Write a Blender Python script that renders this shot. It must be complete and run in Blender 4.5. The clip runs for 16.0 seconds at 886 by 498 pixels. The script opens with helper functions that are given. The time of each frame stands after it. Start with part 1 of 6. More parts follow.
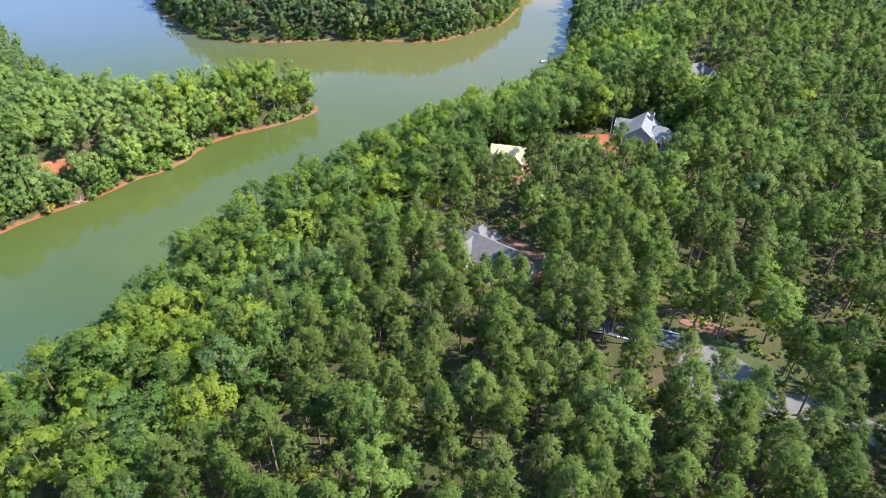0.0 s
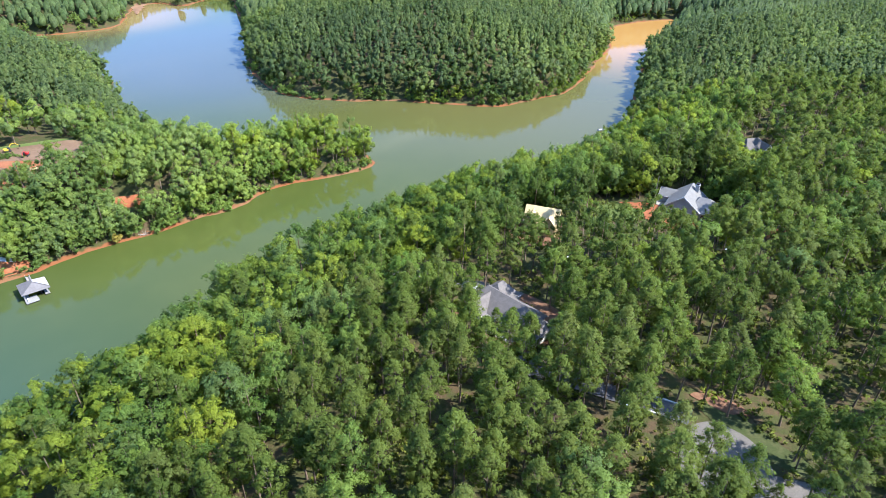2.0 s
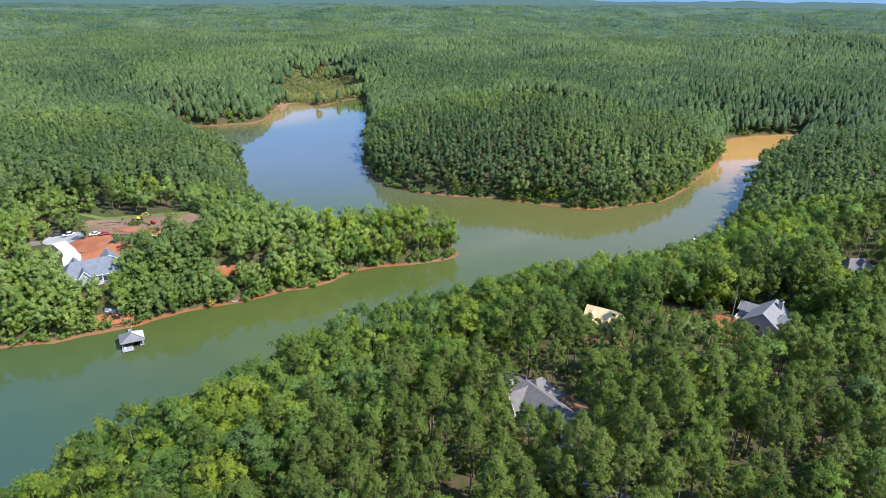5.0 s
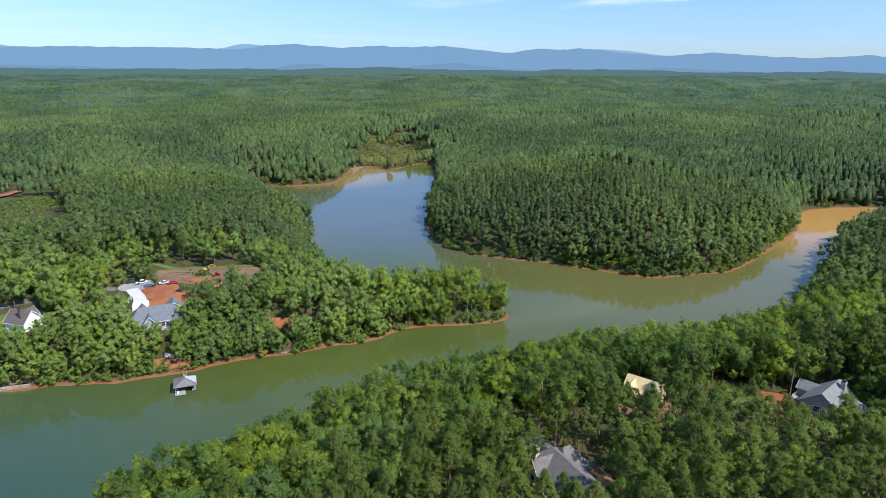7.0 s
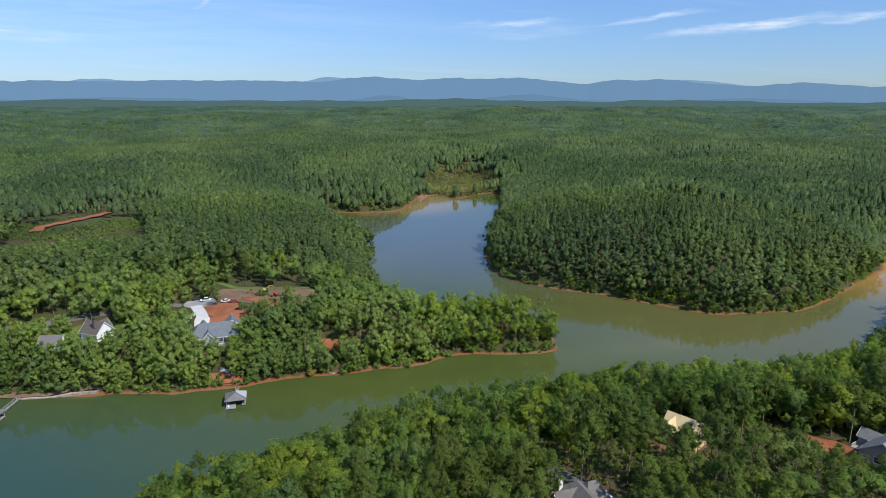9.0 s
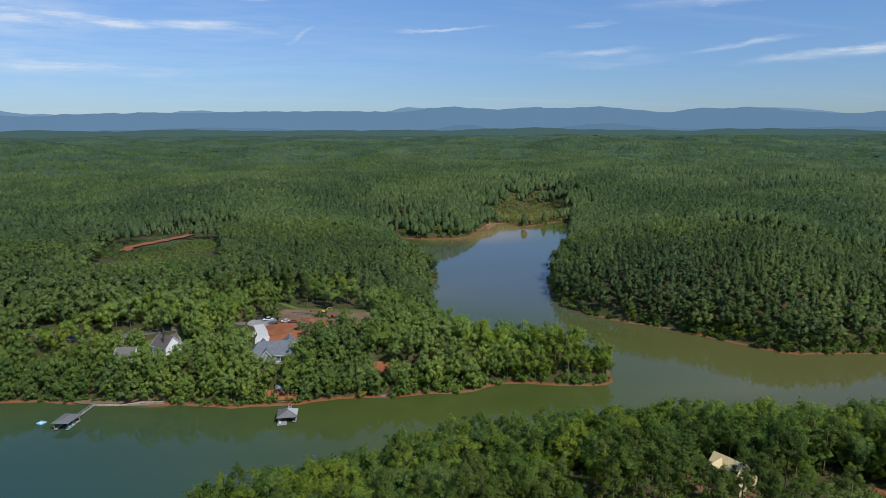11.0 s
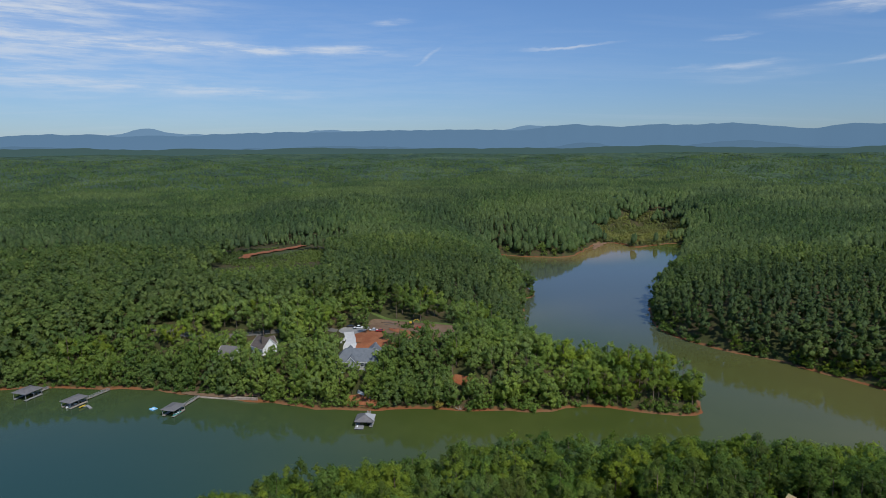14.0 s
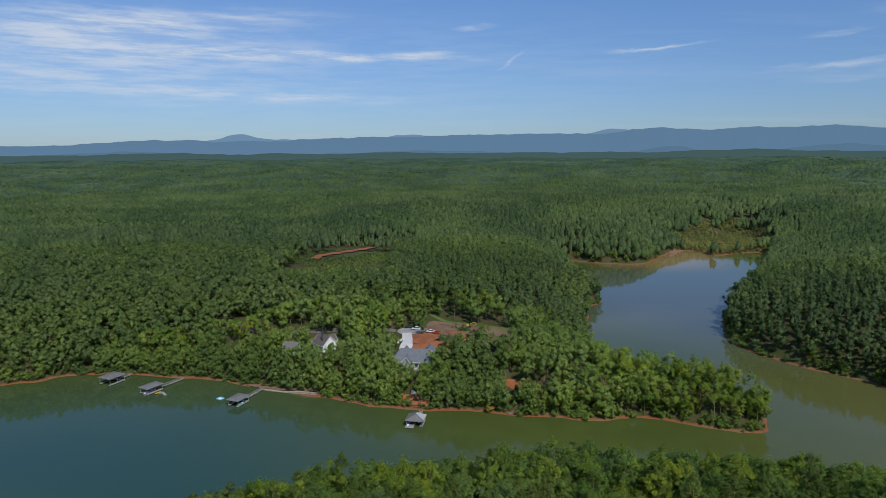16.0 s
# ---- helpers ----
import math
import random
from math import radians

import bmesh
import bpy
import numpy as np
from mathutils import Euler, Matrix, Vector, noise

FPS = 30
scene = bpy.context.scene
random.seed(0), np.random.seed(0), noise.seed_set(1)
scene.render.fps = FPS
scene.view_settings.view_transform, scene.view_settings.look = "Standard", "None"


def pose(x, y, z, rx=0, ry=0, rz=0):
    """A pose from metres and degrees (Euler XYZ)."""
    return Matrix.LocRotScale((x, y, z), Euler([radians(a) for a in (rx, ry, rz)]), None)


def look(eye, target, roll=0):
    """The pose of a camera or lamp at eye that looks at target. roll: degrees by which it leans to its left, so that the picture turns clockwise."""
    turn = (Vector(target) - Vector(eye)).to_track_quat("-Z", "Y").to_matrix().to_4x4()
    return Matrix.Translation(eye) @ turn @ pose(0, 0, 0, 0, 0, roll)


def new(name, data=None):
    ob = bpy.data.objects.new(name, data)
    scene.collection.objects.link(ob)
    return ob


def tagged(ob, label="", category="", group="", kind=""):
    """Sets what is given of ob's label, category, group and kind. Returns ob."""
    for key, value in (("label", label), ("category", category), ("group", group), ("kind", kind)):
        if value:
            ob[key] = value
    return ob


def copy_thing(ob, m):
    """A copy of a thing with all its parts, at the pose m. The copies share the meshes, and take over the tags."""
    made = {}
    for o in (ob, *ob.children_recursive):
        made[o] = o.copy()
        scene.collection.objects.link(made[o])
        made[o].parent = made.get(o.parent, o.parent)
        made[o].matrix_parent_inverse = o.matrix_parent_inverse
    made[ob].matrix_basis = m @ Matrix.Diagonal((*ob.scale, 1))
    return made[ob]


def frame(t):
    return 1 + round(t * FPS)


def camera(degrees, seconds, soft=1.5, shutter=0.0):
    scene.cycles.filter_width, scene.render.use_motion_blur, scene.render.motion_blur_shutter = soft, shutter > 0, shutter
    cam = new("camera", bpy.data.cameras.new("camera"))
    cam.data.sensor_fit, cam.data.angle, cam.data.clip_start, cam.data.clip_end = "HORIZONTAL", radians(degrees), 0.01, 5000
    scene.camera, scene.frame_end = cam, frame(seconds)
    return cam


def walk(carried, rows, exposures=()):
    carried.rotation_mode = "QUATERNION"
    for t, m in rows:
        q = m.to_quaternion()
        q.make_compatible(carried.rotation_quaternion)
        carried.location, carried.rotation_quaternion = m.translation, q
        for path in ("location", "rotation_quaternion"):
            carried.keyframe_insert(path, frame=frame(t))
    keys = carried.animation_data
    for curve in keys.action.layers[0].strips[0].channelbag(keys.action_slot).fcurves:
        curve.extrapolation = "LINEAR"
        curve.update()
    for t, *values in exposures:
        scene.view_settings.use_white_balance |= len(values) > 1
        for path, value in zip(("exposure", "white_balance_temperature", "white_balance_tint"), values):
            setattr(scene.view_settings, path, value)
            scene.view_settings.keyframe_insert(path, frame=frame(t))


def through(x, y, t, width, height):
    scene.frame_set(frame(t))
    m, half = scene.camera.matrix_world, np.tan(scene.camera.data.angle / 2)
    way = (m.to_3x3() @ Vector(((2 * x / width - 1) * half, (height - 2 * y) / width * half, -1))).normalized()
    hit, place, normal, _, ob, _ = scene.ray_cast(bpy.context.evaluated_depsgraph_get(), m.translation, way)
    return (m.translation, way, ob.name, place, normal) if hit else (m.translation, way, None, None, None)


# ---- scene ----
cam = camera(71.0, 16.0, 0.75)
# Drone flight, level, turning slowly to its left; water lies at z = 0.
METRES, EYE, TILT, LEAN, TURN = 100.0, 126.0, -36.56, -0.6, 0.0
ROWS = [
    (0.0, 0.0, 0.0, 0.0, 0.0, 0.0, 0.0),
    (0.5, 0.0337, -0.0079, -0.0064, 1.51, 1.42, -1.11),
    (1.0, 0.0678, -0.0148, -0.0119, 3.06, 2.79, -2.25),
    (1.5, 0.102, -0.0207, -0.0166, 4.67, 4.12, -3.42),
    (2.0, 0.1371, -0.0255, -0.0201, 6.3, 5.4, -4.61),
    (2.5, 0.1715, -0.0291, -0.0235, 7.96, 6.66, -5.8),
    (3.0, 0.2061, -0.0316, -0.0257, 9.67, 7.88, -7.02),
    (3.5, 0.2409, -0.0327, -0.0269, 11.36, 9.06, -8.22),
    (4.0, 0.274, -0.0329, -0.0277, 12.99, 10.24, -9.37),
    (6.5, 0.4199, -0.0209, -0.0225, 20.49, 16.84, -14.28),
    (7.0, 0.4486, -0.0159, -0.0205, 22.05, 17.51, -15.25),
    (7.5, 0.4773, -0.0106, -0.0172, 23.54, 17.78, -16.14),
    (8.0, 0.5056, -0.0039, -0.0131, 25.01, 18.03, -17.02),
    (8.5, 0.5341, 0.0034, -0.0087, 26.58, 18.24, -17.94),
    (9.0, 0.5624, 0.0118, -0.0034, 28.17, 18.41, -18.84),
    (11.5, 0.6984, 0.0662, 0.034, 36.69, 18.53, -23.27),
    (12.0, 0.7247, 0.0798, 0.0429, 38.58, 18.24, -24.19),
    (12.5, 0.7504, 0.0938, 0.0525, 40.31, 17.72, -24.97),
    (13.0, 0.7747, 0.1074, 0.0621, 41.95, 17.12, -25.74),
    (13.5, 0.7994, 0.1233, 0.0726, 43.82, 16.41, -26.54),
    (14.0, 0.8227, 0.1389, 0.0831, 45.72, 15.66, -27.31),
    (14.5, 0.846, 0.1555, 0.0954, 47.58, 14.89, -28.03),
    (15.0, 0.8682, 0.1728, 0.1075, 49.53, 14.08, -28.75),
    (15.5, 0.8899, 0.1909, 0.1202, 51.53, 13.2, -29.45),
    (16.0, 0.9108, 0.2095, 0.1333, 53.52, 12.29, -30.12),
]
EXPOSURES = [(0.0, 1.44, 6250, 15), (4.0, 1.18, 6200, 15), (6.5, 0.64, 6350, 13), (9.0, 0.13, 6500, 11), (12.0, -0.33, 6500, 10), (16.0, -0.43, 6500, 10)]
walk(cam, [(t, pose(0, 0, EYE, TILT, LEAN, TURN) @ pose(METRES * x, METRES * y, METRES * z, 90 + pitch, roll, yaw)) for t, x, y, z, yaw, pitch, roll in ROWS], EXPOSURES)

# ---- sky and sun ----
SUN_TO = Vector((0.66, -0.06, 0.75)).normalized()
world = bpy.data.worlds.new("sky")
scene.world = world
world.use_nodes = True
wn, wl = world.node_tree.nodes, world.node_tree.links
wn.clear()
w_out = wn.new("ShaderNodeOutputWorld")
w_bg = wn.new("ShaderNodeBackground")
w_bg.inputs["Strength"].default_value = 0.15
w_sky = wn.new("ShaderNodeTexSky")
w_sky.sky_type = "NISHITA"
w_sky.sun_disc = False
w_sky.sun_elevation = math.asin(SUN_TO.z)
w_sky.sun_rotation = math.atan2(SUN_TO.x, SUN_TO.y)
w_sky.air_density, w_sky.dust_density, w_sky.ozone_density = 1.0, 0.2, 3.0
# thin streaked cirrus
w_tc = wn.new("ShaderNodeTexCoord")
w_sep = wn.new("ShaderNodeSeparateXYZ")
w_add = wn.new("ShaderNodeMath")
w_add.operation = "ADD"
w_add.inputs[1].default_value = 0.10
w_dx = wn.new("ShaderNodeMath")
w_dx.operation = "DIVIDE"
w_dy = wn.new("ShaderNodeMath")
w_dy.operation = "DIVIDE"
w_comb = wn.new("ShaderNodeCombineXYZ")
w_map = wn.new("ShaderNodeMapping")
w_rot = wn.new("ShaderNodeMapping")
w_rot.inputs["Rotation"].default_value = (0, 0, radians(-52))
w_map.inputs["Scale"].default_value = (0.22, 1.1, 1.0)
w_noise = wn.new("ShaderNodeTexNoise")
w_noise.inputs["Scale"].default_value = 1.6
w_noise.inputs["Detail"].default_value = 7.0
w_noise.inputs["Roughness"].default_value = 0.62
w_noise.inputs["Distortion"].default_value = 0.5
w_ramp = wn.new("ShaderNodeMapRange")
w_ramp.interpolation_type = "SMOOTHSTEP"
w_ramp.inputs["From Min"].default_value = 0.50
w_ramp.inputs["From Max"].default_value = 0.70
w_ramp.inputs["To Max"].default_value = 0.52
w_mix = wn.new("ShaderNodeMix")
w_mix.data_type = "RGBA"
w_mix.inputs["B"].default_value = (5.6, 6.1, 6.8, 1)
wl.new(w_tc.outputs["Generated"], w_sep.inputs[0])
wl.new(w_sep.outputs["Z"], w_add.inputs[0])
wl.new(w_sep.outputs["X"], w_dx.inputs[0])
wl.new(w_add.outputs[0], w_dx.inputs[1])
wl.new(w_sep.outputs["Y"], w_dy.inputs[0])
wl.new(w_add.outputs[0], w_dy.inputs[1])
wl.new(w_dx.outputs[0], w_comb.inputs[0])
wl.new(w_dy.outputs[0], w_comb.inputs[1])
wl.new(w_comb.outputs[0], w_rot.inputs["Vector"])
wl.new(w_rot.outputs[0], w_map.inputs["Vector"])
wl.new(w_map.outputs[0], w_noise.inputs["Vector"])
wl.new(w_noise.outputs["Fac"], w_ramp.inputs["Value"])
# cirrus streaks over the horizon: direction to the left of +y, height, half length, half depth, slant (degrees), strength
STREAKS = [(85, 8.2, 21, 2.3, 0, 0.62), (67, 8.2, 17, 0.55, 0, 0.70), (84, 10.3, 19, 1.6, -4, 0.60), (88, 5.6, 24, 2.1, 2, 0.42), (72, 4.7, 14, 0.6, 2, 0.35), (40.7, 8.4, 6, 0.22, -3, 0.45),
           (56.2, 10.7, 2.6, 0.4, -4, 0.38), (53, 7.8, 2, 0.25, -32, 0.30), (27.5, 8.6, 3, 0.3, -4, 0.30), (27.5, 6.3, 6.5, 0.4, -3, 0.40), (25, 5.6, 7, 0.8, -3, 0.20), (8.7, 5.6, 9, 0.6, -4, 0.70),
           (15.5, 6.5, 6, 0.32, -5, 0.42), (18, 10.3, 9, 0.8, -3, 0.60), (0.5, 5.9, 4, 0.45, -4, 0.50), (75, 7.0, 50, 8, 0, 0.13)]


def w_math(op, a, b=None):
    n = wn.new("ShaderNodeMath")
    n.operation = op
    for k, v in enumerate((a, b)):
        if isinstance(v, (int, float)):
            n.inputs[k].default_value = v
        elif v is not None:
            wl.new(v, n.inputs[k])
    return n.outputs[0]


w_az = w_math("MULTIPLY", w_math("ARCTAN2", w_math("MULTIPLY", w_sep.outputs["X"], -1.0), w_sep.outputs["Y"]), 57.29578)
w_el = w_math("MULTIPLY", w_math("ARCSINE", w_sep.outputs["Z"]), 57.29578)
w_flat = wn.new("ShaderNodeCombineXYZ")
wl.new(w_az, w_flat.inputs[0])
wl.new(w_el, w_flat.inputs[1])


def w_fray(scale, stretch, detail):
    m, n = wn.new("ShaderNodeMapping"), wn.new("ShaderNodeTexNoise")
    m.inputs["Scale"].default_value = stretch
    n.inputs["Scale"].default_value, n.inputs["Detail"].default_value, n.inputs["Roughness"].default_value = scale, detail, 0.65
    wl.new(w_flat.outputs[0], m.inputs["Vector"])
    wl.new(m.outputs[0], n.inputs["Vector"])
    return n.outputs["Fac"]


w_bent = wn.new("ShaderNodeCombineXYZ")
wl.new(w_az, w_bent.inputs[0])
wl.new(w_math("ADD", w_el, w_math("MULTIPLY", w_math("SUBTRACT", w_fray(0.5, (0.35, 1.0, 1.0), 4.0), 0.5), 1.3)), w_bent.inputs[1])
w_sum = 0.0
for s_az, s_el, s_long, s_deep, s_slant, s_power in STREAKS:
    m, q, r = wn.new("ShaderNodeMapping"), wn.new("ShaderNodeVectorMath"), wn.new("ShaderNodeMapRange")
    m.vector_type, q.operation, r.interpolation_type = "TEXTURE", "LENGTH", "SMOOTHSTEP"
    m.inputs["Location"].default_value, m.inputs["Rotation"].default_value, m.inputs["Scale"].default_value = (s_az, s_el, 0), (0, 0, radians(s_slant)), (s_long, s_deep, 1)
    r.inputs["To Min"].default_value, r.inputs["To Max"].default_value = s_power, 0.0
    wl.new(w_bent.outputs[0], m.inputs["Vector"])
    wl.new(m.outputs[0], q.inputs[0])
    wl.new(q.outputs["Value"], r.inputs["Value"])
    w_sum = w_math("ADD", r.outputs["Result"], w_sum)
w_wisp = wn.new("ShaderNodeMapRange")
w_wisp.interpolation_type = "SMOOTHSTEP"
w_wisp.inputs["From Min"].default_value, w_wisp.inputs["From Max"].default_value = 0.36, 0.66
w_wisp.inputs["To Min"].default_value, w_wisp.inputs["To Max"].default_value = 0.30, 1.25
wl.new(w_fray(1.0, (0.16, 1.5, 1.0), 8.0), w_wisp.inputs["Value"])
w_high = wn.new("ShaderNodeMapRange")
w_high.interpolation_type = "SMOOTHSTEP"
w_high.inputs["From Min"].default_value, w_high.inputs["From Max"].default_value = 0.17, 0.30
w_high.inputs["To Min"].default_value = 0.12
wl.new(w_sep.outputs["Z"], w_high.inputs["Value"])
w_cloud = w_math("ADD", w_math("MULTIPLY", w_ramp.outputs["Result"], w_high.outputs["Result"]), w_math("MULTIPLY", w_sum, w_wisp.outputs["Result"]))
wl.new(w_math("MINIMUM", w_cloud, 0.8), w_mix.inputs["Factor"])
w_tint = wn.new("ShaderNodeMix")
w_tint.data_type, w_tint.blend_type = "RGBA", "MULTIPLY"
w_tint.inputs["Factor"].default_value = 1.0
w_low = wn.new("ShaderNodeMapRange")
w_low.inputs["From Min"].default_value = 0.0
w_low.inputs["From Max"].default_value = 0.75
w_air = wn.new("ShaderNodeMix")
w_air.data_type = "RGBA"
w_air.inputs["A"].default_value = (0.39, 0.51, 0.75, 1)
w_air.inputs["B"].default_value = (0.97, 1.22, 1.41, 1)
wl.new(w_sep.outputs["Z"], w_low.inputs["Value"])
wl.new(w_low.outputs["Result"], w_air.inputs["Factor"])
wl.new(w_air.outputs["Result"], w_tint.inputs["B"])
wl.new(w_sky.outputs[0], w_tint.inputs["A"])
wl.new(w_tint.outputs["Result"], w_mix.inputs["A"])
wl.new(w_mix.outputs["Result"], w_bg.inputs["Color"])
wl.new(w_bg.outputs[0], w_out.inputs[0])

sun = new("sun", bpy.data.lights.new("sun", "SUN"))
sun.data.energy = 4.8
sun.data.angle = radians(0.53)
sun.data.color = (1.0, 0.965, 0.90)
sun.matrix_world = look((0, 0, 400), Vector((0, 0, 400)) - SUN_TO)


# ---- materials ----
def material(name, rough=0.7, metal=0.0, spec=0.3):
    m = bpy.data.materials.new(name)
    m.use_nodes = True
    b = m.node_tree.nodes["Principled BSDF"]
    b.inputs["Roughness"].default_value = rough
    b.inputs["Metallic"].default_value = metal
    b.inputs["Specular IOR Level"].default_value = spec
    return m, m.node_tree.nodes, m.node_tree.links, b


def noise_node(nodes, links, scale, detail=3.0, rough=0.55, stretch=None):
    geo = nodes.new("ShaderNodeNewGeometry")
    n = nodes.new("ShaderNodeTexNoise")
    n.inputs["Scale"].default_value = scale
    n.inputs["Detail"].default_value = detail
    n.inputs["Roughness"].default_value = rough
    if stretch:
        mp = nodes.new("ShaderNodeMapping")
        mp.inputs["Scale"].default_value = stretch
        links.new(geo.outputs["Position"], mp.inputs["Vector"])
        links.new(mp.outputs[0], n.inputs["Vector"])
    else:
        links.new(geo.outputs["Position"], n.inputs["Vector"])
    return n


def spread(nodes, links, source, lo, hi, a=0.0, b=1.0):
    r = nodes.new("ShaderNodeMapRange")
    r.interpolation_type = "SMOOTHSTEP"
    for key, v in (("From Min", lo), ("From Max", hi), ("To Min", a), ("To Max", b)):
        r.inputs[key].default_value = v
    links.new(source, r.inputs["Value"])
    return r.outputs["Result"]


def blend(nodes, links, fac, a, b, mode="MIX"):
    m = nodes.new("ShaderNodeMix")
    m.data_type = "RGBA"
    m.blend_type = mode
    for key, v in (("Factor", fac), ("A", a), ("B", b)):
        if isinstance(v, (int, float)):
            m.inputs[key].default_value = v
        elif isinstance(v, tuple):
            m.inputs[key].default_value = (*v, 1.0)
        else:
            links.new(v, m.inputs[key])
    return m.outputs["Result"]


def bump(nodes, links, height, bsdf, strength=0.5, distance=0.05):
    n = nodes.new("ShaderNodeBump")
    n.inputs["Strength"].default_value = strength
    n.inputs["Distance"].default_value = distance
    links.new(height, n.inputs["Height"])
    links.new(n.outputs[0], bsdf.inputs["Normal"])


def surface(name, c1, c2, scale, rough=0.8, fine=None, metal=0.0, spec=0.3, bump_by=0.3, dist=0.02):
    """A matt surface of two tones at two scales, with fine relief."""
    m, n, l, b = material(name, rough, metal, spec)
    big = noise_node(n, l, scale, 4)
    small = noise_node(n, l, fine or scale * 9, 3)
    col = blend(n, l, spread(n, l, big.outputs["Fac"], 0.32, 0.68), c1, c2)
    col = blend(n, l, spread(n, l, small.outputs["Fac"], 0.25, 0.75, 0.0, 0.5), col, tuple(v * 0.55 for v in c1))
    l.new(col, b.inputs["Base Color"])
    bump(n, l, small.outputs["Fac"], b, bump_by, dist)
    return m


def foliage(name, dark, light, odd, lump=1.0, through=0.25, fine=1.6, gaps=0.0, lace=5.0, patch=0.02, contrast=1.0):
    """Leaves: tone shifts from tree to tree, from clump to clump and from leaf spray to leaf spray."""
    m, n, l, b = material(name, 0.6, 0.0, 0.14)
    geo = n.new("ShaderNodeNewGeometry")
    own = n.new("ShaderNodeAttribute")
    own.attribute_name = "tone"
    info = n.new("ShaderNodeObjectInfo")
    whole = n.new("ShaderNodeMath")
    l.new(own.outputs["Fac"], whole.inputs[0])
    l.new(info.outputs["Random"], whole.inputs[1])
    tone = n.new("ShaderNodeTexWhiteNoise")
    tone.noise_dimensions = "1D"
    l.new(whole.outputs[0], tone.inputs["W"])
    sep = n.new("ShaderNodeSeparateColor")
    l.new(tone.outputs["Color"], sep.inputs[0])
    grain = noise_node(n, l, fine, 3)
    broad = noise_node(n, l, patch, 3)
    col = blend(n, l, spread(n, l, sep.outputs[0], 0.1, 0.9), dark, light)
    col = blend(n, l, spread(n, l, sep.outputs[1], 0.70, 1.0, 0.0, 0.8), col, odd)
    col = blend(n, l, spread(n, l, broad.outputs["Fac"], 0.4, 0.65, 0.0, 0.35 if patch > 0.01 else 0.8), col, odd)
    isl = blend(n, l, spread(n, l, geo.outputs["Random Per Island"], 0.0, 1.0), (0.84, 0.85, 0.83), (1.15, 1.15, 1.10))
    col = blend(n, l, 1.0, col, isl, "MULTIPLY")
    gr = blend(n, l, spread(n, l, grain.outputs["Fac"], 0.3, 0.7), tuple(1 - (1 - v) * contrast for v in (0.74, 0.75, 0.73)), tuple(1 + (v - 1) * contrast for v in (1.25, 1.25, 1.18)))
    col = blend(n, l, 1.0, col, gr, "MULTIPLY")
    stand = noise_node(n, l, 0.011, 3)
    col = blend(n, l, 1.0, col, blend(n, l, spread(n, l, stand.outputs["Fac"], 0.36, 0.64), (0.78, 0.82, 0.86), (1.20, 1.16, 1.02)), "MULTIPLY")
    l.new(col, b.inputs["Base Color"])
    tr = n.new("ShaderNodeBsdfTranslucent")
    l.new(blend(n, l, 1.0, col, (1.15, 1.2, 0.7), "MULTIPLY"), tr.inputs["Color"])
    lumps = noise_node(n, l, lump, 3, 0.6)
    relief = n.new("ShaderNodeBump")
    relief.inputs["Strength"].default_value = 0.35
    relief.inputs["Distance"].default_value = 0.3 * contrast / lump
    l.new(lumps.outputs["Fac"], relief.inputs["Height"])
    l.new(relief.outputs[0], b.inputs["Normal"])
    l.new(relief.outputs[0], tr.inputs["Normal"])
    mix = n.new("ShaderNodeMixShader")
    mix.inputs[0].default_value = through
    l.new(b.outputs[0], mix.inputs[1])
    l.new(tr.outputs[0], mix.inputs[2])
    if gaps:
        # open lace between needles and leaves
        holes = noise_node(n, l, lace, 2, 0.6)
        clear = n.new("ShaderNodeBsdfTransparent")
        cut = n.new("ShaderNodeMixShader")
        l.new(spread(n, l, holes.outputs["Fac"], gaps - 0.015, gaps + 0.015), cut.inputs[0])
        l.new(clear.outputs[0], cut.inputs[1])
        l.new(mix.outputs[0], cut.inputs[2])
        mix = cut
    l.new(mix.outputs[0], n["Material Output"].inputs["Surface"])
    return m


M_PINE = foliage("pine needles", (0.070, 0.112, 0.022), (0.108, 0.159, 0.033), (0.119, 0.150, 0.046), 1.3, 0.48, 3.0, 0.48, 13.0, contrast=0.9)
M_OAK = foliage("broad leaves", (0.092, 0.164, 0.032), (0.154, 0.231, 0.045), (0.123, 0.186, 0.072), 1.0, 0.48, 2.4, 0.48, 11.0, contrast=0.9)
M_LIME = foliage("light broad leaves", (0.143, 0.208, 0.025), (0.214, 0.268, 0.032), (0.135, 0.202, 0.051), 1.0, 0.45, 2.4, 0.48, 11.0, contrast=0.9)
# yellower leaves, also lightened and blued to paint in haze and fuller sun
M_WEST = foliage("haze-lightened west bank leaves", (0.151, 0.232, 0.057), (0.252, 0.331, 0.079), (0.203, 0.276, 0.120), 0.9, 0.55, 2.0, 0.45, 6.0, contrast=0.9)
# middle woods to canopy: bluer with distance, haze painted into the leaf colour
M_MID = foliage("middle distance leaves", (0.076, 0.123, 0.046), (0.130, 0.179, 0.064), (0.113, 0.161, 0.081), 0.8, 0.5, 0.8, 0.40, 3.0, contrast=0.8)
# M_FAR and M_CANOPY are also darkened for self-shade their plain crowns lack
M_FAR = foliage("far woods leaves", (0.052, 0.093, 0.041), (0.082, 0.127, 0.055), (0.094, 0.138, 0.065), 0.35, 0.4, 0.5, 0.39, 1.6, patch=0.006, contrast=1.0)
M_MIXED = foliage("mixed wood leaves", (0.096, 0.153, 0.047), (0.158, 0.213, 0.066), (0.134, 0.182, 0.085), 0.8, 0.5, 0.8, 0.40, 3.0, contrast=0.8)
